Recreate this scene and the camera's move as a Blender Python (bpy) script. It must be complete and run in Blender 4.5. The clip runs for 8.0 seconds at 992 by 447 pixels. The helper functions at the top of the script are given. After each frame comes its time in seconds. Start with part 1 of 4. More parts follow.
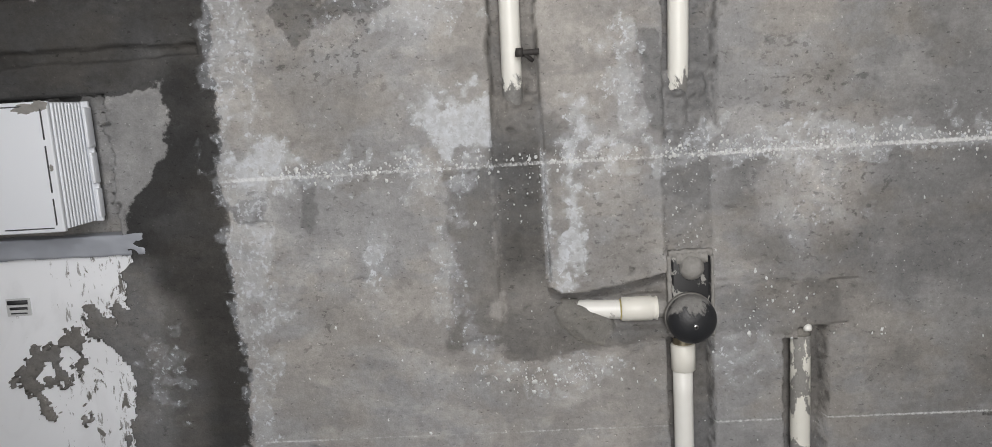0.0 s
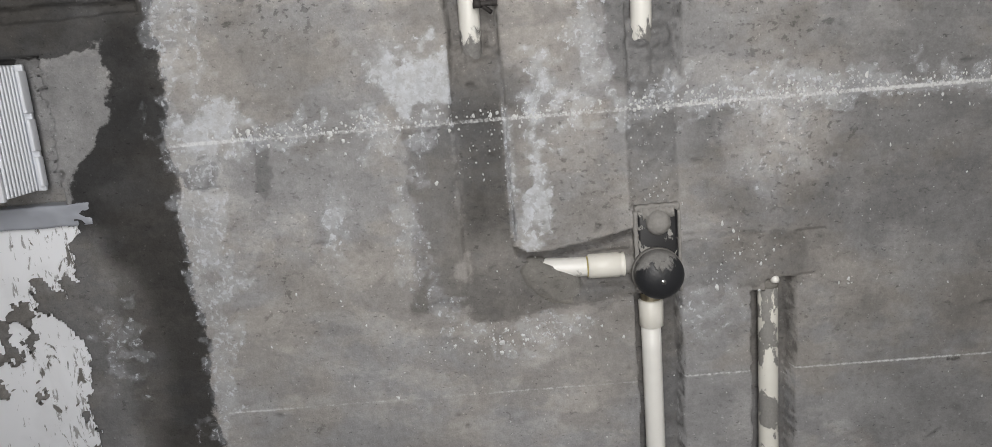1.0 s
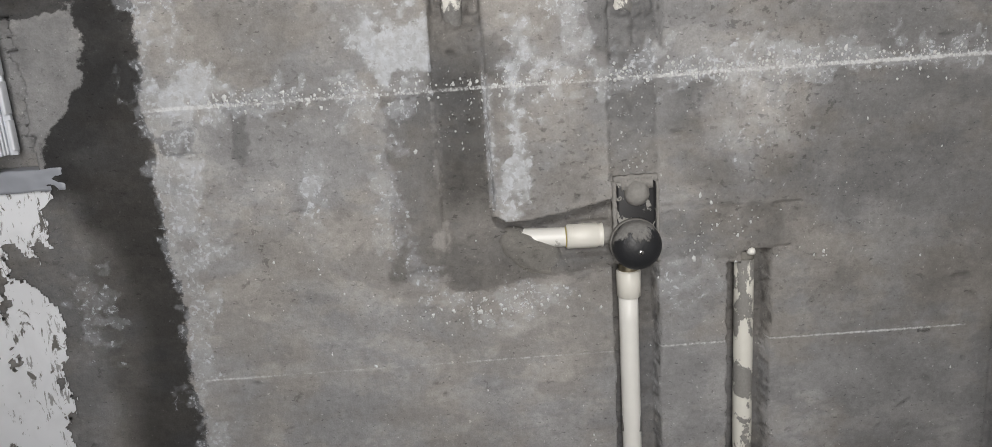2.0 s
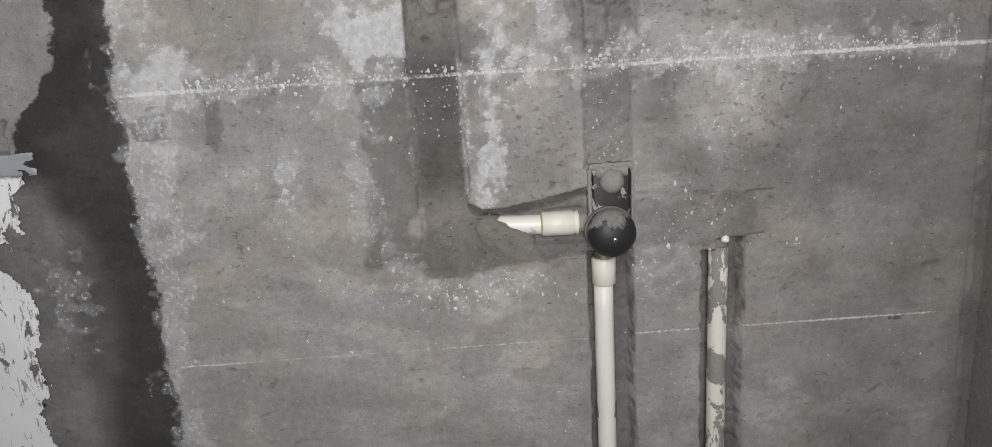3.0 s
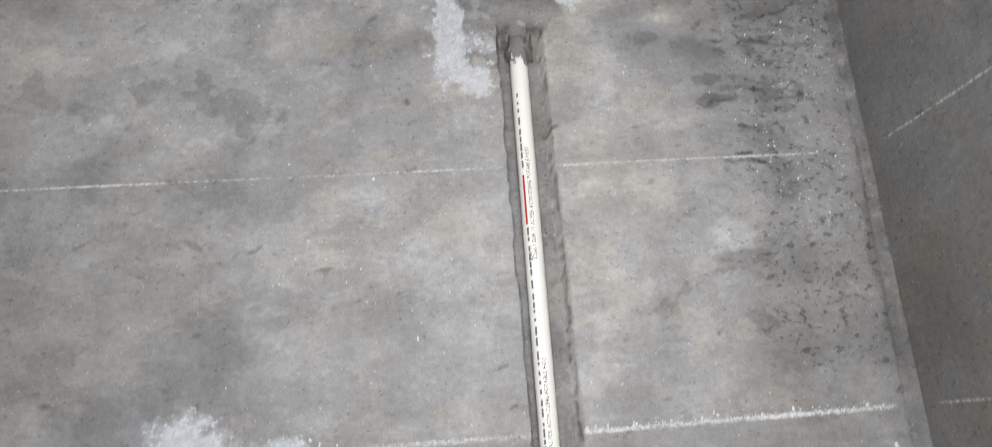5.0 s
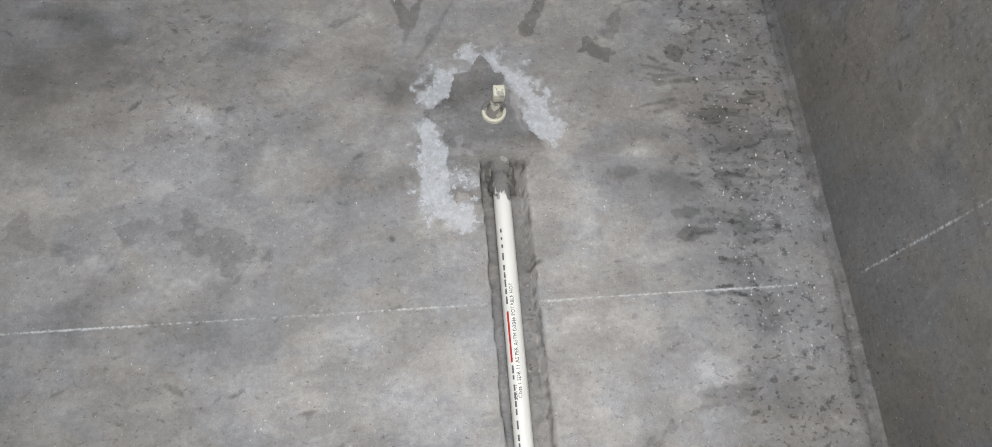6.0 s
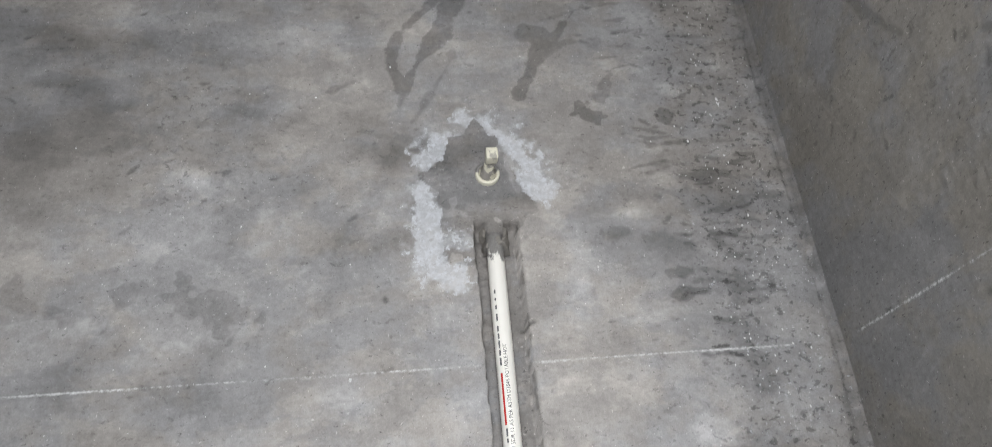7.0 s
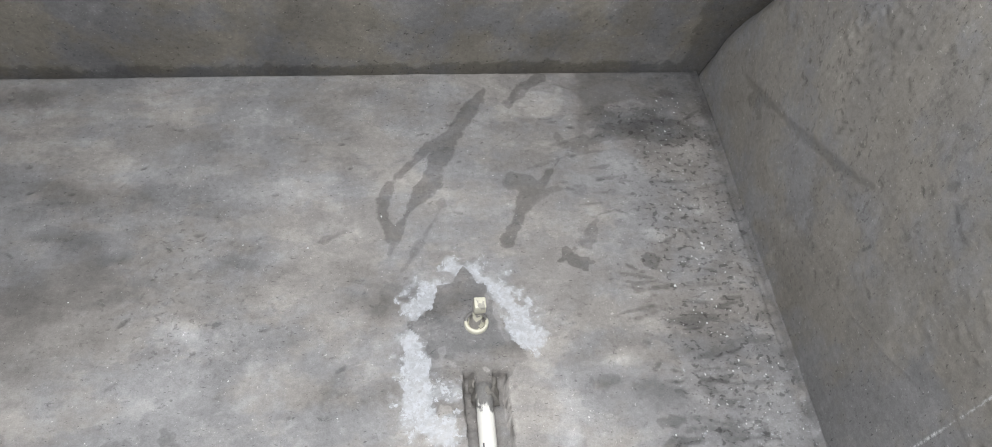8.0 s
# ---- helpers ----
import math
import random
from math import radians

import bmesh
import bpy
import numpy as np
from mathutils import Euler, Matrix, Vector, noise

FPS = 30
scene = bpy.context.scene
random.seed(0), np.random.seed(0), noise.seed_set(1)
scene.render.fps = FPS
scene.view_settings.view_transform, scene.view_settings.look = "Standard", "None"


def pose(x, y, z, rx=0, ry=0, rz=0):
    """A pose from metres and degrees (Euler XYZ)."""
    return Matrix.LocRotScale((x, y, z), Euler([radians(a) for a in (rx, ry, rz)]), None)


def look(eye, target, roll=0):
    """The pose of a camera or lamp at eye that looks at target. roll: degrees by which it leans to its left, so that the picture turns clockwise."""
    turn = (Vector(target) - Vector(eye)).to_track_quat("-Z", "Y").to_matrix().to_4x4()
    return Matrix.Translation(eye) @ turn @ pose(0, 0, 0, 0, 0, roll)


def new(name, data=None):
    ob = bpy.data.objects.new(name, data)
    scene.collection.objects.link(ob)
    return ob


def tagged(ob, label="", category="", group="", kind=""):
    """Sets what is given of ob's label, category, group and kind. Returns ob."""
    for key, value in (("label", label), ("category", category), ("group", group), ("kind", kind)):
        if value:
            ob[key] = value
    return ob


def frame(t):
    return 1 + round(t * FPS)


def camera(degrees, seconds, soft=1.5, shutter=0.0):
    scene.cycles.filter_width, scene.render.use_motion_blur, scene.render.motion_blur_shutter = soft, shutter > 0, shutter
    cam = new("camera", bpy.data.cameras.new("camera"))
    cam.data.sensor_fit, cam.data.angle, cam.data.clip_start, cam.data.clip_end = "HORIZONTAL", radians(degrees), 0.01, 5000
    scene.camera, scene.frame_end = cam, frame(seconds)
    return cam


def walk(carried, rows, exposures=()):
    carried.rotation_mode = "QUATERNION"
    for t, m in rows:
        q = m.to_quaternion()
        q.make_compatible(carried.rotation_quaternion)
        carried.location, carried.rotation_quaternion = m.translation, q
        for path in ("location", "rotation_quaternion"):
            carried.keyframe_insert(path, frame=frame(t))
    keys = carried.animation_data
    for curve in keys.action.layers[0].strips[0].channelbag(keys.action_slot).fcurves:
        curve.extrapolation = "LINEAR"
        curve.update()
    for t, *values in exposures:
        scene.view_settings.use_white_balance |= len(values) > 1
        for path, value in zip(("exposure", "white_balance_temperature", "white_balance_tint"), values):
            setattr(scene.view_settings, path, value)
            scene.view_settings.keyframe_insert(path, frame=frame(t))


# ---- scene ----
cam = camera(64.9, 8.0, soft=0.8, shutter=0.22)
PATH = [
    (0, (0.754, -0.847, 1.271), (0.665, 1.126, 0.958), -3.5),
    (0.5, (0.757, -0.831, 1.269), (0.708, 1.134, 0.899), -4.1),
    (1, (0.762, -0.825, 1.266), (0.74, 1.13, 0.846), -4.7),
    (1.5, (0.763, -0.825, 1.26), (0.765, 1.122, 0.802), -4.3),
    (3, (0.778, -0.827, 1.26), (0.827, 1.104, 0.739), -3.5),
    (3.5, (0.785, -0.82, 1.278), (0.861, 1.107, 0.75), -3.6),
    (4, (0.78, -0.808, 1.33), (0.906, 1.162, 1.008), -5.5),
    (4.1, (0.779, -0.819, 1.333), (0.934, 1.172, 1.22), -5.6),
    (4.2, (0.783, -0.825, 1.333), (0.931, 1.17, 1.337), -4.9),
    (4.3, (0.792, -0.823, 1.336), (0.95, 1.161, 1.53), -5.0),
    (4.5, (0.803, -0.843, 1.436), (0.952, 1.141, 1.641), -4.6),
    (4.7, (0.802, -0.856, 1.47), (0.963, 1.106, 1.827), -4.1),
    (4.9, (0.791, -0.861, 1.48), (0.984, 1.061, 1.998), -4.4),
    (5, (0.794, -0.868, 1.507), (0.99, 1.052, 2.032), -4.6),
    (5.2, (0.797, -0.883, 1.546), (1.003, 1.029, 2.093), -4.6),
    (6.3, (0.796, -0.898, 1.578), (1.05, 0.936, 2.336), -5.8),
    (6.5, (0.802, -0.892, 1.565), (1.051, 0.928, 2.356), -5.9),
    (7, (0.805, -0.897, 1.566), (1.057, 0.891, 2.426), -6.0),
    (7.5, (0.82, -0.923, 1.591), (1.071, 0.731, 2.686), -6.8),
    (8, (0.822, -0.927, 1.595), (1.083, 0.71, 2.714), -7.2),
]
walk(cam, [(t, look(eye, target, roll)) for t, eye, target, roll in PATH],
     exposures=[(0.0, 0.28, 6580, 10), (1.5, 0.26, 6620, 10), (3.0, 0.28, 6680, 10), (3.6, 0.32, 6660, 10), (4.0, 0.46, 6460, 10), (4.3, 0.52, 6400, 10), (4.6, 0.72, 6380, 10),
                (5.0, 0.56, 6320, 10), (5.2, 0.50, 6300, 10), (6.3, 0.46, 6260, 10), (7.0, 0.48, 6260, 10), (7.5, 0.80, 6230, 10), (8.0, 0.86, 6230, 10)])

# world, light -------------------------------------------------------------
WALL_R = 1.351      # face of the side wall
CEIL = 2.541        # underside of the slab
BACK = -1.15        # face of the assumed wall behind, kept near to shape the light
LEFT = -0.95        # face of the far side wall

world = bpy.data.worlds.new("world")
scene.world = world
world.use_nodes = True
wn = world.node_tree.nodes
sky = wn.new("ShaderNodeTexSky")
sky.sky_type, sky.sun_disc = "NISHITA", False
sky.sun_elevation, sky.sun_rotation = radians(40), radians(200)
wn["Background"].inputs[1].default_value = 0.1
world.node_tree.links.new(sky.outputs[0], wn["Background"].inputs[0])


def area_lamp(name, m, w, h, power, colour):
    data = bpy.data.lights.new(name, "AREA")
    data.shape, data.size, data.size_y, data.energy, data.color = "RECTANGLE", w, h, power, colour
    ob = new(name, data)
    ob.matrix_world = m
    return ob


# lamp added in an assumed opening behind, for light of unknown source
LIGHT_GAP = (0.56, 1.02, 0.98, 2.15)
area_lamp("added_back_light", look((0.79, BACK - 0.19, 1.565), (0.79, 0.0, 1.56)), 0.46, 1.17, 15.6, (1.0, 0.985, 0.97))


# materials ----------------------------------------------------------------
def material(name):
    m = bpy.data.materials.new(name)
    m.use_nodes = True
    nt = m.node_tree
    return m, nt, nt.nodes["Principled BSDF"]


class Net:
    """Short hand for wiring a node tree."""

    def __init__(self, nt):
        self.nt = nt

    def put(self, value, socket):
        if hasattr(value, "links"):
            self.nt.links.new(value, socket)
        else:
            socket.default_value = value

    def math(self, op, a, b=0.0, c=0.0, clamp=False):
        n = self.nt.nodes.new("ShaderNodeMath")
        n.operation, n.use_clamp = op, clamp
        for v, s in zip((a, b, c), n.inputs):
            self.put(v, s)
        return n.outputs[0]

    def noise(self, scale, detail=4.0, rough=0.6, vec=None, dist=0.0):
        n = self.nt.nodes.new("ShaderNodeTexNoise")
        n.inputs["Scale"].default_value, n.inputs["Detail"].default_value = scale, detail
        n.inputs["Roughness"].default_value, n.inputs["Distortion"].default_value = rough, dist
        if vec is not None:
            self.nt.links.new(vec, n.inputs["Vector"])
        return n.outputs[0]

    def step(self, v, lo, hi, a=0.0, b=1.0):
        n = self.nt.nodes.new("ShaderNodeMapRange")
        n.interpolation_type = "SMOOTHSTEP"
        for x, s in zip((v, lo, hi, a, b), n.inputs):
            self.put(x, s)
        return n.outputs[0]

    def mix(self, f, a, b, kind="MIX"):
        n = self.nt.nodes.new("ShaderNodeMix")
        n.data_type, n.blend_type = "RGBA", kind
        self.put(f, n.inputs[0])
        for v, s in ((a, n.inputs[6]), (b, n.inputs[7])):
            if isinstance(v, tuple):
                v = (*v, 1.0)
            self.put(v, s)
        return n.outputs[2]

    def where(self):
        return self.nt.nodes.new("ShaderNodeNewGeometry").outputs["Position"]

    def stretched(self, vec, sx, sy, sz):
        n = self.nt.nodes.new("ShaderNodeVectorMath")
        n.operation = "MULTIPLY"
        self.nt.links.new(vec, n.inputs[0])
        n.inputs[1].default_value = (sx, sy, sz)
        return n.outputs[0]

    def bump(self, height, strength, distance, bsdf):
        n = self.nt.nodes.new("ShaderNodeBump")
        n.inputs["Strength"].default_value, n.inputs["Distance"].default_value = strength, distance
        self.nt.links.new(height, n.inputs["Height"])
        self.nt.links.new(n.outputs[0], bsdf.inputs["Normal"])


def plaster(name, base=(0.303, 0.293, 0.287), marked=True, mottle=0.62, relief=0.42):
    """Trowelled sand and cement plaster; marks on it come from the mesh's own attributes."""
    m, nt, bsdf = material(name)
    k = Net(nt)
    p = k.where()
    big = k.noise(3.2, 5.0, 0.62, p, 0.2)
    mid = k.noise(17.0, 6.0, 0.66, k.stretched(p, 1.0, 1.0, 1.5), 0.1)
    fine = k.noise(120.0, 5.0, 0.7, p)
    grit = k.noise(520.0, 3.0, 0.7, p)
    tone = k.math("MULTIPLY", k.math("SUBTRACT", big, 0.5), mottle * 2.3)
    tone = k.math("MULTIPLY_ADD", k.math("SUBTRACT", mid, 0.5), mottle * 1.9, tone)
    runs = k.noise(11.0, 4.0, 0.6, k.stretched(p, 1.0, 1.0, 0.28), 0.3)
    tone = k.math("MULTIPLY_ADD", k.math("SUBTRACT", runs, 0.5), mottle * 0.9, tone)
    tone = k.math("MULTIPLY_ADD", k.math("SUBTRACT", fine, 0.5), 1.0, tone)
    tone = k.math("MULTIPLY_ADD", k.math("SUBTRACT", grit, 0.5), 0.75, tone)
    # flat trowelled skins with broken edges, and small chips out of them
    skin = k.step(k.noise(8.0, 9.0, 0.64, k.stretched(p, 1.0, 1.0, 1.7), 0.15), 0.48, 0.535)
    tone = k.math("MULTIPLY_ADD", k.math("SUBTRACT", skin, 0.5), mottle * 0.30, tone)
    chips = k.step(k.noise(46.0, 8.0, 0.74, k.stretched(p, 1.0, 1.0, 1.3), 0.7), 0.625, 0.655)
    tone = k.math("MULTIPLY_ADD", k.math("MULTIPLY", chips, k.math("MULTIPLY_ADD", skin, -0.6, 1.0)), mottle * -0.75, tone)
    field = k.step(k.noise(5.0, 3.0, 0.6, p), 0.42, 0.66)
    worn = 0.0
    if marked:
        wear = nt.nodes.new("ShaderNodeAttribute")
        wear.attribute_name = "wear"
        worn = wear.outputs["Fac"]
    pits = k.math("MULTIPLY", k.step(k.math("MULTIPLY_ADD", worn, 0.040, k.noise(84.0, 5.0, 0.62, k.stretched(p, 1.0, 1.0, 1.35), 0.3)), 0.60, 0.65), k.math("MAXIMUM", k.math("MULTIPLY_ADD", field, 0.8, 0.2), worn))
    tone = k.math("MULTIPLY_ADD", pits, k.math("MULTIPLY_ADD", worn, -0.45, -0.42), tone)
    scuffs = k.math("MULTIPLY", k.step(k.math("MULTIPLY_ADD", worn, 0.022, k.noise(34.0, 6.0, 0.74, k.stretched(p, 0.8, 0.8, 1.3), 0.4)), 0.60, 0.66), k.math("MAXIMUM", field, worn))
    tone = k.math("MULTIPLY_ADD", scuffs, -0.18, tone)
    flecks = k.step(k.noise(170.0, 3.0, 0.6, k.stretched(p, 0.7, 0.7, 1.5)), 0.650, 0.69)
    tone = k.math("MULTIPLY_ADD", flecks, -0.8, tone)
    bright = k.step(k.noise(230.0, 3.0, 0.6, k.stretched(p, -0.9, 1.0, -0.8)), 0.665, 0.70)
    tone = k.math("MULTIPLY_ADD", bright, 0.7, tone)
    blots = k.step(k.noise(13.0, 4.0, 0.6, k.stretched(p, 0.8, 0.8, 1.5), 0.5), 0.56, 0.72)
    tone = k.math("MULTIPLY_ADD", blots, 0.30, tone)
    cool = tuple(v * sum(base) / 3 / 0.3 for v in (0.2970, 0.2960, 0.2985))
    sandy = tuple(c * w for c, w in zip(base, (1.01, 0.995, 0.96)))
    hue = k.noise(4.5, 6.0, 0.62, p, 0.2)
    hue = k.math("MULTIPLY_ADD", k.math("SUBTRACT", mid, 0.5), 0.45, hue)
    warm = k.mix(k.math("MULTIPLY_ADD", k.math("SUBTRACT", 0.5, skin), 0.35, k.step(hue, 0.40, 0.60), clamp=True), sandy, cool)
    if marked:
        at = nt.nodes.new("ShaderNodeAttribute")
        at.attribute_name = "marks"
        sep = nt.nodes.new("ShaderNodeSeparateColor")
        nt.links.new(at.outputs["Color"], sep.inputs[0])
        soft, lime, damp_or_shade = sep.outputs[0], sep.outputs[1], sep.outputs[2]
        lev = at.outputs["Alpha"]
        tone = k.math("ADD", tone, soft)
        edge = k.math("MULTIPLY_ADD", k.math("SUBTRACT", fine, 0.5), 1.3, k.math("MULTIPLY", k.math("SUBTRACT", grit, 0.5), 0.5))
        dm = k.step(k.math("ADD", damp_or_shade, edge), -0.14, 0.20)
        tone = k.math("MULTIPLY_ADD", dm, lev, tone)
        crumbs = k.noise(210.0, 4.0, 0.75, p)
        flakes = k.noise(105.0, 8.0, 0.76, p, 0.4)
        lf = k.math("MULTIPLY_ADD", k.math("SUBTRACT", flakes, 0.5), 6.0, lime)
        lf = k.math("MULTIPLY_ADD", k.math("SUBTRACT", crumbs, 0.5), 5.0, lf)
        thick = k.math("MULTIPLY_ADD", k.math("SUBTRACT", k.noise(90.0, 4.0, 0.65, p), 0.5), 1.5, 0.74, clamp=True)
        holes = k.step(k.noise(135.0, 5.0, 0.65, p, 0.4), 0.54, 0.60, 1.0, 0.25)
        lm = k.math("MULTIPLY", k.math("MULTIPLY", k.step(lf, 0.0, 0.6), holes), k.step(lime, -1.8, -0.3))
        veil = k.noise(40.0, 5.0, 0.7, p, 0.3)
        haze = k.math("MULTIPLY", k.step(k.math("MULTIPLY_ADD", k.math("SUBTRACT", veil, 0.5), 2.5, lime), -1.0, 1.1), 0.44)
        lm = k.math("MAXIMUM", k.math("MULTIPLY", k.math("MULTIPLY", lm, thick), 0.8), haze)
        chalk = nt.nodes.new("ShaderNodeAttribute")
        chalk.attribute_name = "chalk"
        cf = k.math("MULTIPLY_ADD", k.math("SUBTRACT", crumbs, 0.5), 2.2, chalk.outputs["Fac"])
        cm = k.math("MULTIPLY", k.step(cf, 0.05, 0.9), k.step(chalk.outputs["Fac"], 0.0, 0.35))
    lift = k.math("POWER", 2.0, tone)
    col = nt.nodes.new("ShaderNodeVectorMath")
    col.operation = "SCALE"
    nt.links.new(warm, col.inputs[0])
    nt.links.new(lift, col.inputs["Scale"])
    out = col.outputs[0]
    if marked:
        out = k.mix(lm, out, (0.66, 0.69, 0.735))
        out = k.mix(k.math("MULTIPLY", cm, 0.85), out, (0.76, 0.77, 0.78))
    nt.links.new(out, bsdf.inputs["Base Color"])
    bsdf.inputs["Roughness"].default_value = 0.88
    bsdf.inputs["Specular IOR Level"].default_value = 0.25
    h = k.math("MULTIPLY_ADD", grit, 0.35, k.math("MULTIPLY_ADD", mid, 1.2, fine))
    h = k.math("MULTIPLY_ADD", pits, -0.9, h)
    k.bump(h, relief, 0.0026, bsdf)
    return m


def plain(name, colour, rough=0.5, metal=0.0, spread=0.12, scale=60.0, bumpy=0.15, dirt=0.0, dirt_scale=25.0, dirt_cut=0.55, dirt_colour=(0.20, 0.19, 0.175)):
    """A surface of one colour with fine variation, and cement left on it in patches."""
    m, nt, bsdf = material(name)
    k = Net(nt)
    p = k.where()
    n = k.noise(scale, 4.0, 0.6, p)
    dark = tuple(c * (1 - spread) for c in colour)
    out = k.mix(n, dark, tuple(min(1, c * (1 + spread * 0.6)) for c in colour))
    r = k.math("MULTIPLY_ADD", n, 0.15, rough - 0.07)
    if dirt:
        d = k.noise(dirt_scale, 6.0, 0.62, k.stretched(p, 1.0, 1.0, 0.55), 0.5)
        f = k.step(d, dirt_cut, dirt_cut + 0.03)
        f2 = k.math("MULTIPLY", k.noise(dirt_scale * 9, 3.0, 0.6, p), f)
        out = k.mix(k.math("MULTIPLY", f, dirt), out, k.mix(f2, dirt_colour, tuple(c * 1.7 for c in dirt_colour)))
        r = k.math("MULTIPLY_ADD", f, 0.4, r)
        n = k.math("MULTIPLY_ADD", f, 1.6, n)
    nt.links.new(out, bsdf.inputs["Base Color"])
    nt.links.new(r, bsdf.inputs["Roughness"])
    bsdf.inputs["Metallic"].default_value = metal
    if bumpy:
        k.bump(n, bumpy, 0.001, bsdf)
    return m


PLASTER = plaster("cement_plaster")
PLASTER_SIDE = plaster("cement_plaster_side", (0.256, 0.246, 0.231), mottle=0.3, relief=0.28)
SLAB = plaster("slab_concrete", (0.215, 0.204, 0.182), mottle=0.4, relief=0.25)
FLOOR = plaster("floor_screed", (0.22, 0.21, 0.19), marked=False)
CPVC = plain("cpvc_cream", (0.82, 0.80, 0.735), 0.38, spread=0.05, bumpy=0.05, dirt=0.55, dirt_scale=34.0, dirt_cut=0.655)
CPVC_FOUL = plain("cpvc_with_cement", (0.78, 0.765, 0.70), 0.45, spread=0.06, bumpy=0.5, dirt=1.0, dirt_scale=42.0, dirt_cut=0.50, dirt_colour=(0.20, 0.195, 0.185))
CPVC_CLEAN = plain("cpvc_white", (0.84, 0.83, 0.79), 0.36, spread=0.05, bumpy=0.05, dirt=0.5, dirt_scale=60.0, dirt_cut=0.66)
GLUE = plain("solvent_cement", (0.50, 0.42, 0.16), 0.3, bumpy=0.0)
BLACK = plain("black_plastic", (0.016, 0.016, 0.018), 0.42, spread=0.2, bumpy=0.15, dirt=0.9, dirt_scale=70.0, dirt_cut=0.545, dirt_colour=(0.26, 0.255, 0.24))
MORTAR = plaster("mortar_dab", (0.215, 0.208, 0.196), marked=False)
CRUST = plain("cement_crust", (0.30, 0.29, 0.275), 0.9, spread=0.4, scale=180.0, bumpy=0.8)
CRACK = plain("dark_gap", (0.02, 0.019, 0.018), 0.9, bumpy=0.0)
BRASS = plain("brass_thread", (0.42, 0.37, 0.27), 0.4, 0.9)
STEEL = plain("screw_steel", (0.75, 0.75, 0.76), 0.25, 1.0, bumpy=0.0)
RUST = plain("dull_iron", (0.055, 0.050, 0.048), 0.7, 0.3, spread=0.4)
WHITE = plain("white_plastic", (0.80, 0.825, 0.875), 0.42, spread=0.03, scale=8.0, bumpy=0.04, dirt=0.6, dirt_scale=30.0, dirt_cut=0.675)
# blue-grey film; the shade under the access box is put into its colour
FILM = plain("polythene_film", (0.40, 0.42, 0.47), 0.35, spread=0.25, scale=16.0, bumpy=0.4)
INK = plain("print_ink", (0.05, 0.05, 0.055), 0.6, bumpy=0.0, spread=0.3, scale=400.0)
PALE_INK = plain("worn_print_ink", (0.17, 0.17, 0.175), 0.6, bumpy=0.0, spread=0.5, scale=700.0)
RED = plain("red_ink", (0.50, 0.035, 0.03), 0.6, bumpy=0.0)
DABS = plain("lime_specks", (0.70, 0.71, 0.71), 0.85, spread=0.25, scale=300.0, bumpy=0.3)
FOULED = plain("ivory_under_cement", (0.60, 0.58, 0.47), 0.55, spread=0.2, bumpy=0.4, dirt=1.0, dirt_scale=80.0, dirt_cut=0.46)
IVORY = plain("ivory_plug", (0.72, 0.70, 0.58), 0.4, spread=0.12, bumpy=0.1, dirt=0.7, dirt_scale=70.0, dirt_cut=0.55)


def cement_end(name, z_bare, z_full, base=(0.82, 0.81, 0.76), rough=0.38):
    """Tube whose end is caked: bare at one height, all cement at the other."""
    m, nt, bsdf = material(name)
    k = Net(nt)
    p = k.where()
    sep = nt.nodes.new("ShaderNodeSeparateXYZ")
    nt.links.new(p, sep.inputs[0])
    t = nt.nodes.new("ShaderNodeMapRange")
    nt.links.new(sep.outputs[2], t.inputs[0])
    t.inputs[1].default_value, t.inputs[2].default_value = z_bare, z_full
    n = k.noise(58.0, 6.0, 0.68, k.stretched(p, 1.0, 1.0, 0.6), 0.5)
    f = k.step(k.math("MULTIPLY_ADD", t.outputs[0], 0.62, n), 0.72, 0.80)
    grain = k.noise(260.0, 4.0, 0.7, p)
    out = k.mix(f, base, k.mix(grain, (0.11, 0.106, 0.102), (0.31, 0.305, 0.295)))
    nt.links.new(out, bsdf.inputs["Base Color"])
    nt.links.new(k.math("MULTIPLY_ADD", f, 0.5, rough), bsdf.inputs["Roughness"])
    k.bump(k.math("MULTIPLY_ADD", grain, 0.5, f), 0.5, 0.0012, bsdf)
    return m


def smeared_white():
    """White plastic under thin streaks of cement, thicker towards the plaster."""
    m, nt, bsdf = material("white_plastic_smeared")
    k = Net(nt)
    p = k.where()
    sep = nt.nodes.new("ShaderNodeSeparateXYZ")
    nt.links.new(p, sep.inputs[0])
    near = k.step(sep.outputs[0], 0.14, 0.32)
    drag = k.noise(34.0, 7.0, 0.68, k.stretched(p, 1.5, 1.0, 0.7), 0.9)
    thin = k.noise(90.0, 5.0, 0.7, k.stretched(p, 1.6, 1.0, 0.5), 0.4)
    f = k.step(k.math("MULTIPLY_ADD", near, 0.12, drag), 0.655, 0.70)
    f = k.math("MAXIMUM", f, k.math("MULTIPLY", k.step(k.math("MULTIPLY_ADD", near, 0.13, thin), 0.67, 0.72), 0.75))
    film = k.math("MULTIPLY", k.step(k.math("MULTIPLY_ADD", near, 0.2, k.noise(12.0, 4.0, 0.6, p, 0.8)), 0.55, 0.75), 0.09)
    out = k.mix(k.math("MAXIMUM", f, film), (0.88, 0.895, 0.93), k.mix(thin, (0.10, 0.095, 0.088), (0.24, 0.23, 0.215)))
    nt.links.new(out, bsdf.inputs["Base Color"])
    nt.links.new(k.math("MULTIPLY_ADD", f, 0.45, 0.4), bsdf.inputs["Roughness"])
    k.bump(f, 0.4, 0.001, bsdf)
    return m


SMEARED = smeared_white()


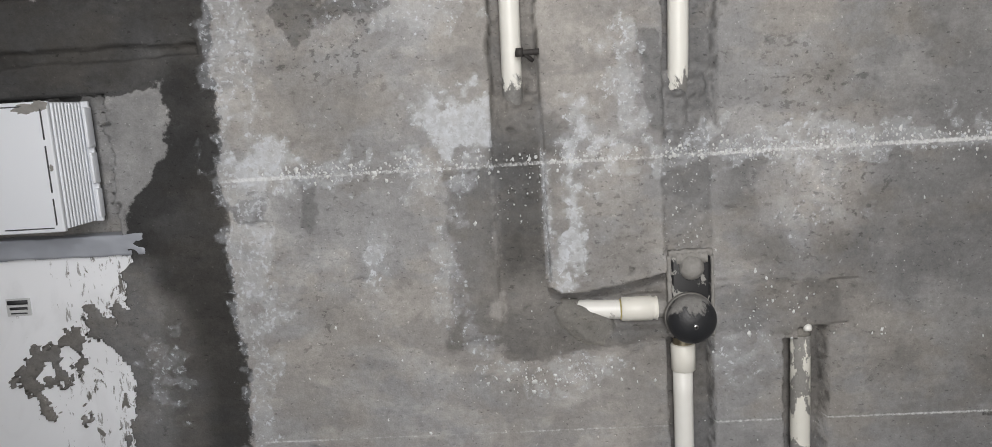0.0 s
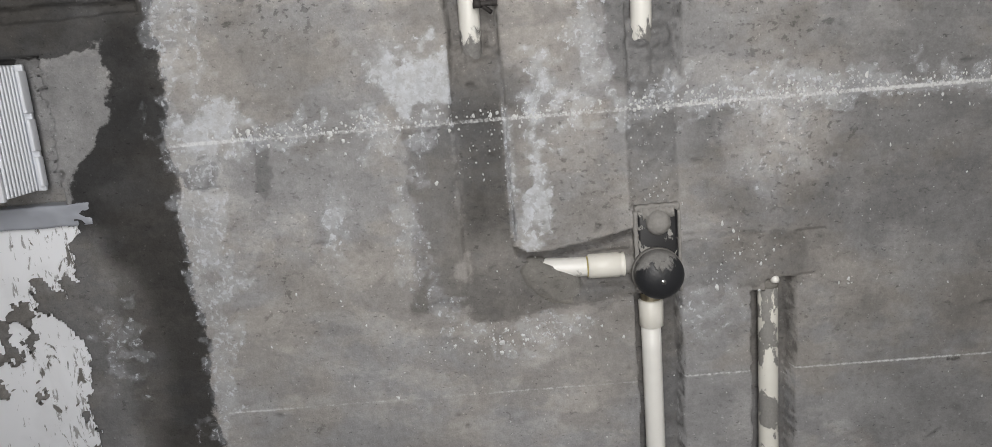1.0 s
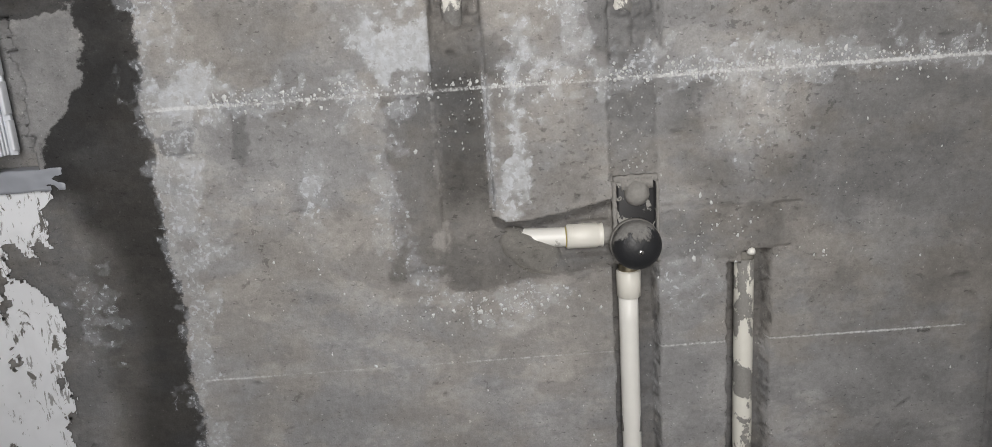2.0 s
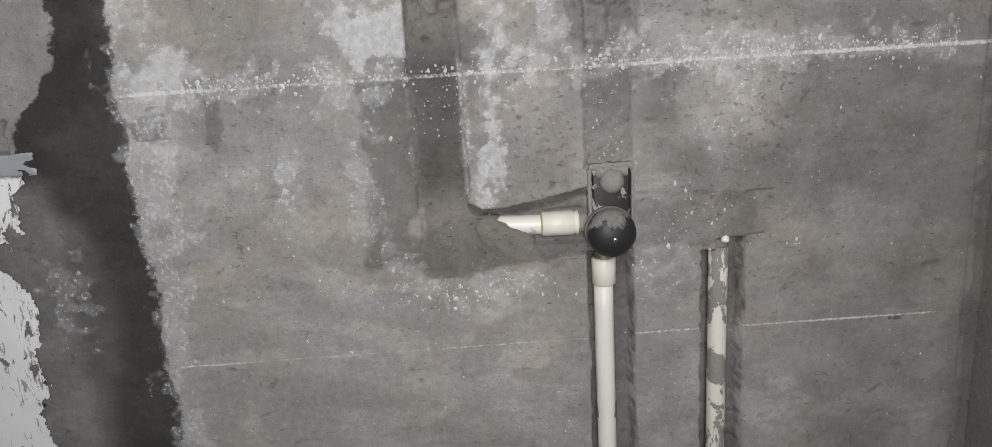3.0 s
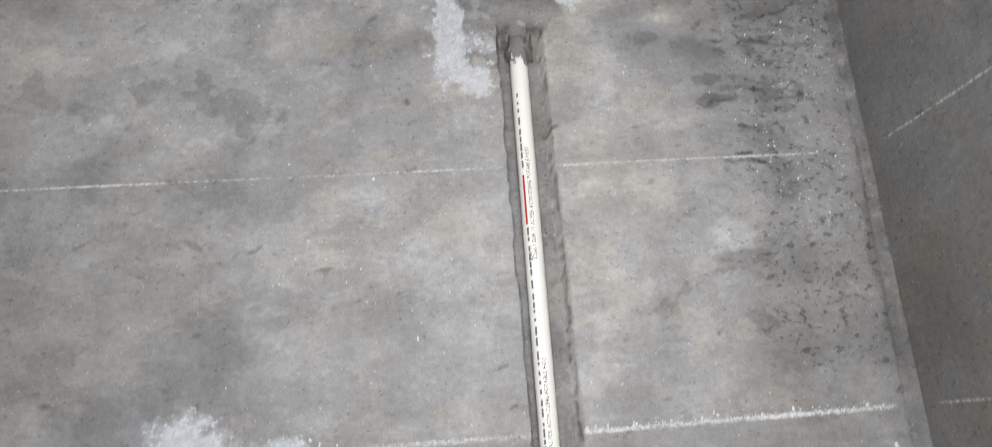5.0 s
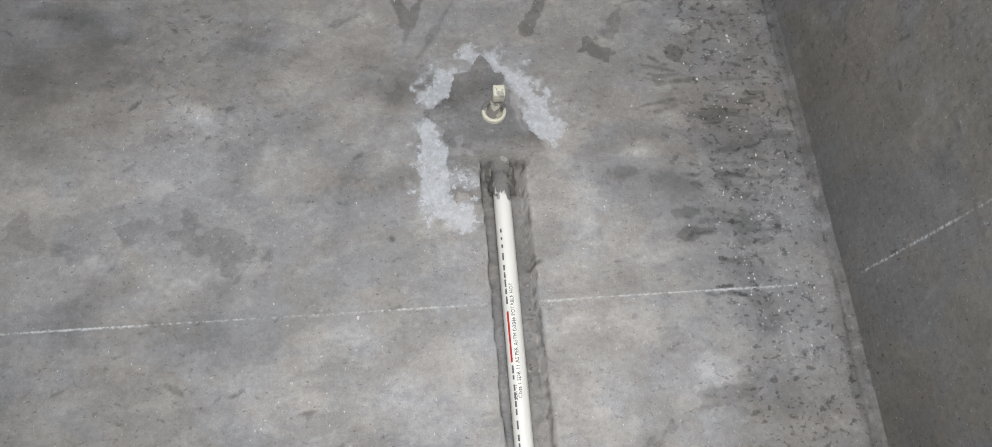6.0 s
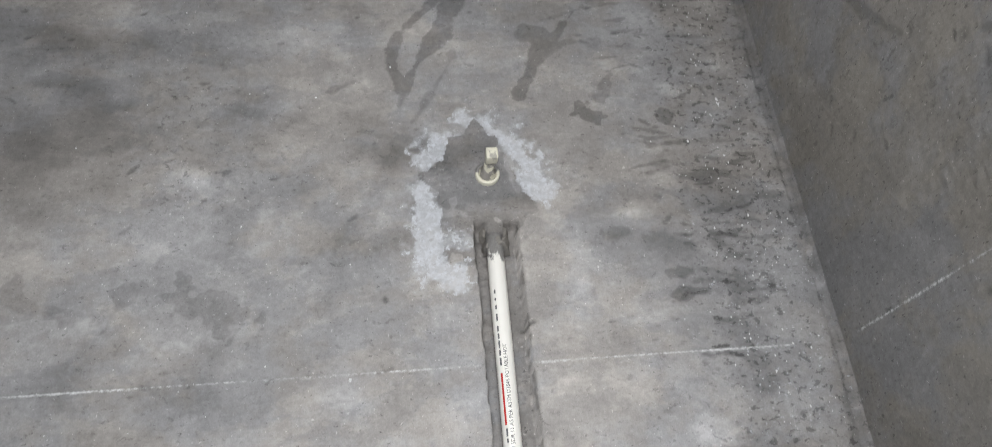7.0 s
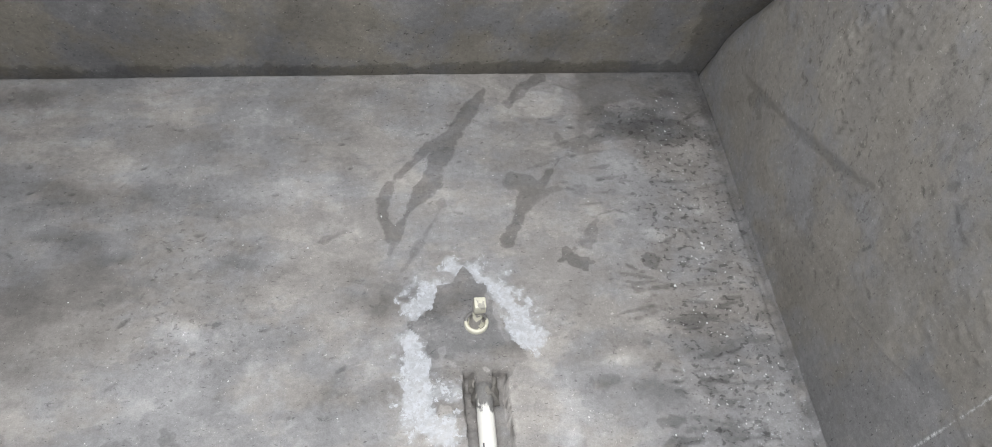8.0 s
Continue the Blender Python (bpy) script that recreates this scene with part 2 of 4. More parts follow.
# shape helpers ------------------------------------------------------------
def mesh_ob(name, bm, mat, smooth=True):
    me = bpy.data.meshes.new(name)
    bm.to_mesh(me)
    bm.free()
    me.materials.append(mat)
    for f in me.polygons:
        f.use_smooth = smooth
    return new(name, me)


def part(name, bm, mat, parent, label="", smooth=True):
    ob = mesh_ob(name, bm, mat, smooth)
    ob.parent = parent
    return tagged(ob, label)


def thing(name, place, label, category, group="", kind=""):
    ob = new(name)
    ob.empty_display_size = 0.02
    ob.location = place
    return tagged(ob, label, category, group, kind)


def local(bm, parent):
    """Moves a mesh drawn in world places into its parent's own."""
    bmesh.ops.translate(bm, verts=bm.verts, vec=-Vector(parent.location))
    return bm


def box_bm(x0, x1, y0, y1, z0, z1, bevel=0.0, segs=2):
    bm = bmesh.new()
    bmesh.ops.create_cube(bm, size=1)
    for v in bm.verts:
        v.co = Vector((x0 + (v.co.x + 0.5) * (x1 - x0), y0 + (v.co.y + 0.5) * (y1 - y0), z0 + (v.co.z + 0.5) * (z1 - z0)))
    if bevel:
        bmesh.ops.bevel(bm, geom=bm.edges[:], offset=bevel, segments=segs, affect="EDGES", profile=0.6)
    return bm


def lathe_bm(profile, place, axis, segs=40):
    """Turns (radius, height) pairs round an axis through place."""
    bm = bmesh.new()
    turn = Vector((0, 0, 1)).rotation_difference(Vector(axis)).to_matrix()
    rings = []
    for r, h in profile:
        rings.append([bm.verts.new(Vector(place) + turn @ Vector((r * math.cos(6.2831853 * n / segs), r * math.sin(6.2831853 * n / segs), h))) for n in range(segs)])
    for a, b in zip(rings, rings[1:]):
        for n in range(segs):
            bm.faces.new((a[n], a[(n + 1) % segs], b[(n + 1) % segs], b[n]))
    bm.faces.new(rings[0][::-1])
    bm.faces.new(rings[-1])
    bmesh.ops.recalc_face_normals(bm, faces=bm.faces)
    return bm


def tube_bm(a, b, r, segs=28, wobble=0.0, rings=14):
    a, b = Vector(a), Vector(b)
    n = (b - a).length
    side = (b - a).normalized().orthogonal().normalized()
    bm = lathe_bm([(r, n * i / rings) for i in range(rings + 1)], a, b - a, segs)
    if wobble:
        for v in bm.verts:
            t = (v.co - a).dot((b - a).normalized()) / n
            v.co += side * wobble * math.sin(t * 5.0)
    return bm


def bent_tube_bm(points, r, segs=28, per=10):
    """A tube swept along a line that bends softly at its inner points."""
    line = []
    for a, b, c in zip(points, points[1:], points[2:]):
        a, b, c = Vector(a), Vector(b), Vector(c)
        p, q = (a if not line else line.pop()), b.lerp(c, 0.35 if c != Vector(points[-1]) else 1.0)
        for i in range(per + 1):
            t = i / per
            line.append(p.lerp(b, t).lerp(b.lerp(q, t), t))
    bm = bmesh.new()
    rings = []
    for i, p in enumerate(line):
        along = (line[min(i + 1, len(line) - 1)] - line[max(i - 1, 0)]).normalized()
        u = along.cross(Vector((0, 1, 0))).normalized()
        w = along.cross(u)
        rings.append([bm.verts.new(p + r * (math.cos(6.2831853 * n / segs) * u + math.sin(6.2831853 * n / segs) * w)) for n in range(segs)])
    for a, b in zip(rings, rings[1:]):
        for n in range(segs):
            bm.faces.new((a[n], a[(n + 1) % segs], b[(n + 1) % segs], b[n]))
    bm.faces.new(rings[0][::-1])
    bm.faces.new(rings[-1])
    bmesh.ops.recalc_face_normals(bm, faces=bm.faces)
    return bm


def join(*bms):
    out = bms[0]
    for bm in bms[1:]:
        me = bpy.data.meshes.new("joined")
        bm.to_mesh(me)
        bm.free()
        out.from_mesh(me)
        bpy.data.meshes.remove(me)
    return out


# noise on arrays ----------------------------------------------------------
def value_noise(x, z, scale, seed):
    g = np.random.RandomState(seed).rand(128, 128)
    u, v = x / scale + 31.7 * (seed % 7), z / scale + 17.3 * (seed % 5)
    i, j = np.floor(u).astype(int), np.floor(v).astype(int)
    fu, fv = u - i, v - j
    fu, fv = fu * fu * (3 - 2 * fu), fv * fv * (3 - 2 * fv)
    a, b = g[i % 128, j % 128], g[(i + 1) % 128, j % 128]
    c, d = g[i % 128, (j + 1) % 128], g[(i + 1) % 128, (j + 1) % 128]
    return (a * (1 - fu) + b * fu) * (1 - fv) + (c * (1 - fu) + d * fu) * fv - 0.5


def fbm(x, z, scale, seed, octaves=4, gain=0.55):
    out, amp = 0, 1.0
    for n in range(octaves):
        out = out + amp * value_noise(x, z, scale / 2**n, seed + n)
        amp *= gain
    return out


def in_box(x, z, x0, x1, z0, z1):
    return np.minimum(np.minimum(x - x0, x1 - x), np.minimum(z - z0, z1 - z))


def in_oval(x, z, cx, cz, rx, rz, turn=0.0):
    c, s = math.cos(radians(turn)), math.sin(radians(turn))
    u, v = (x - cx) * c + (z - cz) * s, (z - cz) * c - (x - cx) * s
    return (1 - np.hypot(u / rx, v / rz)) * min(rx, rz)


def in_stroke(x, z, spots):
    """Inside distance of a stroke through (x, z, half width) spots."""
    best = np.full(x.shape, -9.0)
    for (ax, az, ar), (bx, bz, br) in zip(spots, spots[1:]):
        dx, dz = bx - ax, bz - az
        t = np.clip(((x - ax) * dx + (z - az) * dz) / (dx * dx + dz * dz), 0, 1)
        best = np.maximum(best, ar + (br - ar) * t - np.hypot(x - ax - t * dx, z - az - t * dz))
    return best


def ramp(d, soft):
    t = np.clip(d / soft + 0.5, 0, 1)
    return t * t * (3 - 2 * t)


def steps(lo, hi, near0, near1, fine, coarse):
    a = np.arange(lo, near0, coarse) if near0 > lo else np.zeros(0)
    b = np.linspace(near0, near1, int(round((near1 - near0) / fine)) + 1)
    c = np.arange(near1 + coarse, hi, coarse) if hi > near1 + coarse else np.zeros(0)
    c = np.append(c, hi) if hi > near1 + 1e-6 else c
    return np.concatenate([a, b, c])


def slab_mesh(name, places, k, mat, back):
    """A wall: a modelled face from rows of places, closed by a flat back at that offset."""
    nz, nx = places.shape[:2]
    front = places.reshape(-1, 3)
    idx = np.arange(nz * nx).reshape(nz, nx)
    quads = np.stack([idx[:-1, :-1], idx[:-1, 1:], idx[1:, 1:], idx[1:, :-1]], -1).reshape(-1, 4)
    ring = np.concatenate([idx[0], idx[1:, -1], idx[-1, -2::-1], idx[-2:0:-1, 0]])
    rim = front[ring] * (np.array(back) == 0) + np.array(back)
    n0 = len(front)
    rq = np.stack([ring, n0 + np.arange(len(ring)), n0 + (np.arange(len(ring)) + 1) % len(ring), np.roll(ring, -1)], -1)
    verts = np.concatenate([front, rim])
    faces = quads.tolist() + rq.tolist() + [(n0 + np.arange(len(ring)))[::-1].tolist()]
    me = bpy.data.meshes.new(name)
    me.from_pydata(verts.tolist(), [], faces)
    me.materials.append(mat)
    smooth = np.zeros(len(faces), bool)
    smooth[: len(quads)] = True
    me.polygons.foreach_set("use_smooth", smooth)
    full = np.zeros((len(verts), 4), np.float32)
    full[:n0] = k.rows().reshape(-1, 4)
    full[n0:] = (0, -9, -9, 0)
    me.attributes.new("marks", "FLOAT_COLOR", "POINT").data.foreach_set("color", full.ravel())
    for title, values in (("chalk", k.chalk), ("wear", k.wear)):
        line = np.zeros(len(verts), np.float32)
        line[:n0] = values.ravel()
        me.attributes.new(title, "FLOAT", "POINT").data.foreach_set("value", line)
    me.update()
    return tagged(new(name, me), kind="structure")


class Marks:
    """Stains, lime and painted-in light and shade on a wall, laid down one after another."""

    def __init__(self, x, z):
        self.x, self.z = x, z
        self.soft = np.zeros(x.shape)
        self.lime = np.full(x.shape, -9.0)
        self.damp_or_shade = np.full(x.shape, -9.0)
        self.level = np.zeros(x.shape)
        self.chalk = np.zeros(x.shape)
        self.wear = np.zeros(x.shape)
        self.wob = fbm(x, z, 0.04, 3, 4)
        self.wob2 = fbm(x, z, 0.012, 9, 3)

    def stain_or_shade(self, d, level, rag=0.008, crisp=1.0):
        d = (d + rag * (self.wob + 0.5 * self.wob2)) * 100 * crisp
        take = d > self.damp_or_shade
        self.damp_or_shade = np.where(take, d, self.damp_or_shade)
        self.level = np.where(take & (d > -0.9), level, self.level)

    def white(self, d, rag=0.014, most=1.0):
        d = np.minimum((d + rag * (self.wob2 * 1.3 - self.wob)) * 100, most)
        self.lime = np.maximum(self.lime, d)

    def shade(self, d, soft, tone, rag=0.02):
        self.soft += tone * ramp(d + rag * self.wob, soft)

    def blotches(self, count, x0, x1, z0, z1, size, tone, seed, long=1.8):
        """Trowel sweeps: soft lighter and darker patches, longer than high."""
        rnd = random.Random(seed)
        for n in range(count):
            cx, cz, r = rnd.uniform(x0, x1), rnd.uniform(z0, z1), rnd.uniform(*size)
            d = in_oval(self.x, self.z, cx, cz, r * long, r, rnd.gauss(0, 14)) + 0.35 * r * (self.wob + 0.4 * self.wob2)
            self.soft += rnd.uniform(-1, 1) * tone * ramp(d, r * rnd.uniform(0.7, 1.6))

    def nicks(self, count, x0, x1, z0, z1, seed, level=-0.8, long=(0.6, 3.6), tilt=0.5):
        """Small dents and scrapes, given back as a depth to cut."""
        rnd = random.Random(seed)
        deep = np.zeros(self.x.shape)
        for n in range(count):
            cx, cz, r, a = rnd.uniform(x0, x1), rnd.uniform(z0, z1), abs(rnd.gauss(0.0008, 0.0010)) + 0.0008, rnd.gauss(0, tilt)
            reach = r * rnd.uniform(*long)
            rows = np.abs(self.z[:, 0] - cz) < reach + 0.02
            cols = np.abs(self.x[0] - cx) < reach + 0.02
            w = np.ix_(rows, cols)
            if not rows.any() or not cols.any():
                continue
            ux, uz = reach * math.cos(a), reach * math.sin(a)
            d = in_stroke(self.x[w], self.z[w], ((cx - ux, cz - uz, r * 0.5), (cx, cz, r), (cx + ux, cz + uz, r * 0.4))) + 0.0022 * self.wob2[w]
            deep[w] = np.maximum(deep[w], 0.0016 * ramp(d, 0.003))
            self.soft[w] += level * rnd.uniform(0.3, 1.0) * ramp(d, 0.003)
        return deep

    def worn(self, d, soft, amount):
        self.wear = np.maximum(self.wear, amount * ramp(d + 0.04 * self.wob, soft))

    def line(self, at, x0, x1, half, amount, rise=0.0, axis=None):
        x, z = (self.x if axis is None else axis), self.z
        u = z - at - rise * (x - 0.85) + 0.0006 * value_noise(x, z * 0, 0.05, 77)
        along = ramp(np.minimum(x - x0, x1 - x), 0.02) * (0.65 + 0.9 * np.clip(fbm(x, z * 0, 0.06, 41, 3) + 0.25, 0, 1))
        self.chalk = np.maximum(self.chalk, amount * along * np.clip(1 - np.abs(u) / half, 0, 1))

    def settle(self, n=7):
        """Lets neighbouring stains and painted shade run into each other."""
        there = (self.damp_or_shade > -0.9).astype(float)

        def spread(v):
            for axis in (0, 1):
                v = sum(np.roll(v, i - n // 2, axis) for i in range(n)) / n
            return v

        for _ in range(3):
            self.level = np.where(there > 0, spread(self.level * there) / np.maximum(spread(there), 1e-6), self.level)

    def rows(self):
        self.settle()
        return np.stack([self.soft, self.lime, self.damp_or_shade, self.level], -1).astype(np.float32)


# the pipe wall ------------------------------------------------------------
def build_pipe_wall():
    xs = steps(LEFT, WALL_R, 0.08, WALL_R, 0.0022, 0.06)
    zs = steps(0.0, CEIL, 0.66, CEIL, 0.0022, 0.06)
    x, z = np.meshgrid(xs, zs)
    k = Marks(x, z)
    wob, wob2 = k.wob, k.wob2
    rough = fbm(x, z, 0.010, 21, 3)
    h = 0.0012 * fbm(x, z, 0.16, 5, 3) + 0.00035 * rough
    ragged = 0.0028 * wob + 0.0016 * wob2

    def cut(d, depth, soft=0.0022, rag=1.0, grain=0.003):
        nonlocal h
        t = ramp(d + ragged * rag, soft)
        h = h * (1 - t) + t * (depth + grain * rough)
        return t

    # filled chases, slightly below the face
    lip = 1.052 + 0.018 * np.clip((x - 0.80) / 0.1, 0, 1) ** 1.5 + 0.010 * np.clip((0.785 - x) / 0.02, 0, 1)
    fill_h = np.minimum(np.minimum(x - 0.735, 0.902 - x), np.minimum(lip - z, z - (0.974 + 0.02 * (x - 0.72) / 0.18)))
    fill_v = in_box(x, z, 0.716, 0.769, 0.978, 1.285)
    fill = np.maximum(fill_h, fill_v)
    cut(fill, 0.006, 0.003, 0.8, 0.0012)
    slope = ramp(in_box(x, z, 0.70, 0.92, 0.95, 1.02), 0.04)
    h = h - 0.005 * slope * ramp(fill, 0.004)
    cut(in_box(x, z, 0.900, 0.950, 1.09, 1.27), 0.0035, 0.004, 1.2, 0.0035)
    cut(in_box(x, z, 0.948, 1.082, 0.994, 1.053), 0.0015, 0.004, 1.5, 0.0018)
    cut(in_box(x, z, 0.46, 0.69, 1.412, 1.456), 0.003, 0.004, 1.0, 0.002)
    # open chases
    deep = 0.031
    groove = np.minimum(np.minimum(x - 0.772, 0.902 - x), np.minimum(lip - z, z - lip + 0.012 - 0.006 * np.abs(x - 0.82) / 0.1))
    cut(groove, 0.024, 0.003, 0.6)
    cut(in_box(x, z, 0.775, 0.768 + 0.13, 1.008, 1.048) - 0.2 * np.clip(0.845 - x, 0, 1), 0.012, 0.006, 0.5)
    cut(in_box(x, z, 0.7190, 0.7705, 1.225, 1.449), 0.006 + (deep - 0.006) * ramp(z - 1.280 - 0.035 * wob - 0.03 * wob2, 0.10), grain=0.005)
    cut(in_box(x, z, 0.664, 0.770, 1.409, 1.453), deep)
    cut(in_box(x, z, -0.2, 0.497, 1.409, 1.458), deep)
    cut(in_box(x, z, 0.30, 0.772, 1.4475, 1.4565), 0.014, 0.002, 0.5)
    cut(in_box(x, z, 0.9005, 0.9505, 0.30, 0.995), deep)
    cut(in_box(x, z, 0.9035, 0.9585, 1.215, 1.985 + 0.014 * (np.abs(x - 0.93) > 0.011)), 0.004 + (deep - 0.004) * ramp(z - 1.262 - 0.035 * wob - 0.03 * wob2, 0.10), grain=0.005)
    cut(in_box(x, z, 1.028, 1.076, 0.30, 0.988 + 0.012 * (x > 1.045)), deep)
    cut(in_box(x, z, 0.15, 0.405, 1.338, 1.352), 0.010, 0.003, 1.2, 0.002)
    # slits left by the cutter
    for x0, x1, z0 in ((1.078, 1.110, 1.0525), (1.079, 1.099, 1.0025), (0.436, 0.462, 1.150), (0.770, 0.774, 1.455)):
        cut(in_box(x, z, x0, x1, z0 - 0.0022, z0 + 0.0022), 0.006, 0.002, 0.25, 0.0)
    cut(in_box(x, z, 0.7695, 0.7735, 1.44, 1.475), 0.006, 0.002, 0.2, 0.0)
    cut(in_stroke(x, z, ((0.2845, 1.172, 0.0012), (0.2825, 1.23, 0.0014), (0.2815, 1.298, 0.0012))), 0.007, 0.002, 0.05, 0.0)
    # recess for the cistern, with cement dragged over its face
    smear = in_stroke(x, z, ((0.155, 0.985, 0.006), (0.20, 1.018, 0.011), (0.245, 1.045, 0.014), (0.30, 1.025, 0.03)))
    smear = np.maximum(smear, in_stroke(x, z, ((0.154, 0.982, 0.007), (0.165, 0.962, 0.008), (0.176, 0.937, 0.004))))
    smear = np.maximum(smear, in_stroke(x, z, ((0.165, 0.962, 0.006), (0.18, 0.978, 0.007), (0.200, 0.981, 0.004))))
    smear = np.maximum(smear, in_stroke(x, z, ((0.215, 1.0, 0.009), (0.228, 0.998, 0.003))))
    smear = np.maximum(smear, in_oval(x, z, 0.215, 0.93, 0.004, 0.006))
    edge_x = 0.297 - 0.018 * np.clip((1.05 - z) / 0.1, 0, 1) - 0.012 * np.clip((0.95 - z) / 0.1, 0, 1)
    right = np.maximum(x - edge_x, np.where(z > 1.118, x - 0.318, -9))
    streaks = 0.018 * fbm(x * 1.9 + 0.7 * z, z - 0.5 * x, 0.034, 61, 5, 0.6) + 0.012 * fbm(x * 1.6 + z, z - 0.6 * x, 0.008, 65, 3)
    cover = np.maximum(np.maximum(right, smear) + streaks * 1.2, z - 1.303)
    cover = np.maximum(cover, 0.80 - z)
    hole = np.minimum(-cover, x + 0.12)
    h = np.where(hole > 0, 0.030, np.where((x < 0.33) & (z < 1.118) & (z > 0.79), np.minimum(h, 0.002 - 0.0022 * np.clip(cover / 0.01, 0, 1)), h))
    # rounded inner corner to the side wall
    cove = 0.005
    turn = np.clip((x - (WALL_R - cove)) / cove, 0, 1)
    h = h - cove * (1 - np.sqrt(np.clip(1 - turn**2, 0, 1)))
    cut(in_stroke(x, z, ((1.340, 2.5, 0.001), (1.337, 2.1, 0.0022), (1.341, 1.8, 0.0015), (1.334, 1.5, 0.0026), (1.337, 0.6, 0.002))), 0.002, 0.004, 0.5, 0.001)
    # darker line painted down the corner crease
    k.stain_or_shade(in_stroke(x, z, ((1.346, 2.5, 0.008), (1.341, 2.2, 0.003), (1.343, 1.9, 0.003), (1.337, 1.65, 0.009), (1.338, 1.5, 0.004), (1.340, 0.6, 0.004))), -0.6, 0.014, 0.5)
    h = h + 0.008 * ramp(z - (CEIL - 0.007) + 0.003 * wob, 0.004)

    # dark fresh cement beside the cistern
    left = 0.345 + 0.02 * np.sin(z * 21.0) - 0.025 * ramp(in_box(x, z, 0, 1, 1.08, 1.21), 0.05)
    strip = np.minimum(np.minimum(x - left, 0.4185 - x), 1.412 - z)
    k.stain_or_shade(strip, -2.55, 0.013, 0.7)
    k.stain_or_shade(np.minimum(np.minimum(0.42 - x, 1.412 - z), z - 1.300 - 0.12 * np.clip(x - 0.29, 0, 1)), -2.0, 0.014)
    k.stain_or_shade(np.minimum(np.minimum(0.40 - x, 1.10 - z), x - 0.29), -1.6, 0.04, 0.35)
    k.stain_or_shade(np.where((x < 0.33) & (z < 1.117), 0.05, -9.0), -0.75, 0.0)
    k.white(np.minimum(np.minimum(x - 0.417, 0.440 + 0.010 * np.sin(z * 34) - x), np.minimum(z - 0.80, 1.40 - z)), 0.02, -0.1)
    k.white(in_stroke(x, z, ((0.440, 1.39, 0.008), (0.452, 1.30, 0.009), (0.45, 1.25, 0.005))), 0.02, -0.1)
    k.shade(in_box(x, z, 0.44, 0.50, 0.9, 1.4), 0.03, 0.16)
    k.white(in_oval(x, z, 0.468, 1.215, 0.030, 0.022), 0.02)
    k.white(in_oval(x, z, 0.450, 1.11, 0.012, 0.06), 0.02, 0.1)
    k.white(in_stroke(x, z, ((0.336, 1.03, 0.002), (0.346, 0.97, 0.004), (0.350, 0.92, 0.003))), 0.02, -0.3)
    k.white(in_oval(x, z, 0.322, 0.985, 0.008, 0.018), 0.02, -0.2)
    # mortar fills
    k.stain_or_shade(np.minimum(fill_v, 1.23 - z), -0.85, 0.006, 0.5)
    k.shade(in_box(x, z, 0.722, 0.772, 1.075, 1.225), 0.045, -0.65, 0.006)
    k.shade(in_box(x, z, 0.70, 0.80, 1.0, 1.06), 0.05, -0.15)
    k.stain_or_shade(np.minimum(fill_h, 0.93 - x), -0.75, 0.006, 0.5)
    k.stain_or_shade(in_box(x, z, 0.658, 0.716, 1.0, 1.196), -0.62, 0.016, 0.5)
    k.stain_or_shade(in_box(x, z, 0.881, 0.9, 1.225, 1.33), -0.55, 0.010)
    k.stain_or_shade(in_box(x, z, 0.90, 0.95, 1.095, 1.262), -0.42, 0.008)
    k.stain_or_shade(in_box(x, z, 0.770, 0.792, 1.215, 1.252), -0.4, 0.022, 0.6)
    k.stain_or_shade(in_box(x, z, 0.948, 1.085, 0.995, 1.053), -0.30, 0.012)
    k.stain_or_shade(in_box(x, z, 0.50, 0.522, 1.14, 1.20), -0.5, 0.012)
    k.stain_or_shade(in_oval(x, z, 0.445, 1.165, 0.02, 0.022), -0.75, 0.014)
    k.stain_or_shade(in_box(x, z, 0.486, 0.668, 1.447, 1.494 - 0.3 * np.clip(x - 0.60, 0, 1)), -0.95, 0.014, 0.6)
    k.stain_or_shade(in_box(x, z, 0.46, 0.69, 1.405, 1.452), -0.5, 0.012, 0.6)
    k.stain_or_shade(in_stroke(x, z, ((0.51, 1.375, 0.022), (0.56, 1.375, 0.022), (0.65, 1.402, 0.012))), -0.85, 0.03, 0.5)
    # open channels in brickwork and mortar, coloured darker than the face
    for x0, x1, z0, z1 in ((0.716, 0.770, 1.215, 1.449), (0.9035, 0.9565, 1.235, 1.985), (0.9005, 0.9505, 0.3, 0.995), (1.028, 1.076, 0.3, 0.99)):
        k.stain_or_shade(in_box(x, z, x0, x1, z0, z1), -0.62 if z0 > 1.0 else -0.9, 0.004)
    # lime bloom
    k.white(in_oval(x, z, 0.686, 1.245, 0.036, 0.036), 0.026)
    k.white(in_oval(x, z, 0.655, 1.262, 0.02, 0.016), 0.02)
    k.white(in_stroke(x, z, ((0.80, 1.215, 0.014), (0.803, 1.12, 0.014), (0.80, 1.075, 0.012))), 0.022)
    k.white(in_stroke(x, z, ((0.81, 1.255, 0.010), (0.826, 1.212, 0.012))), 0.02, 0.6)
    k.white(in_stroke(x, z, ((0.862, 1.33, 0.016), (0.858, 1.25, 0.014))), 0.024, 0.0)
    k.white(in_stroke(x, z, ((0.652, 1.13, 0.006), (0.66, 1.04, 0.008), (0.70, 0.975, 0.007), (0.76, 0.958, 0.010), (0.84, 0.975, 0.004))), 0.024, -0.25)
    k.white(in_oval(x, z, 0.578, 1.102, 0.012, 0.026), 0.010, 0.1)
    h = h + 0.0016 * ramp(in_oval(x, z, 0.578, 1.102, 0.009, 0.023) + 0.006 * wob2, 0.006)
    k.white(in_oval(x, z, 1.065, 1.135, 0.03, 0.022), 0.03, -0.5)
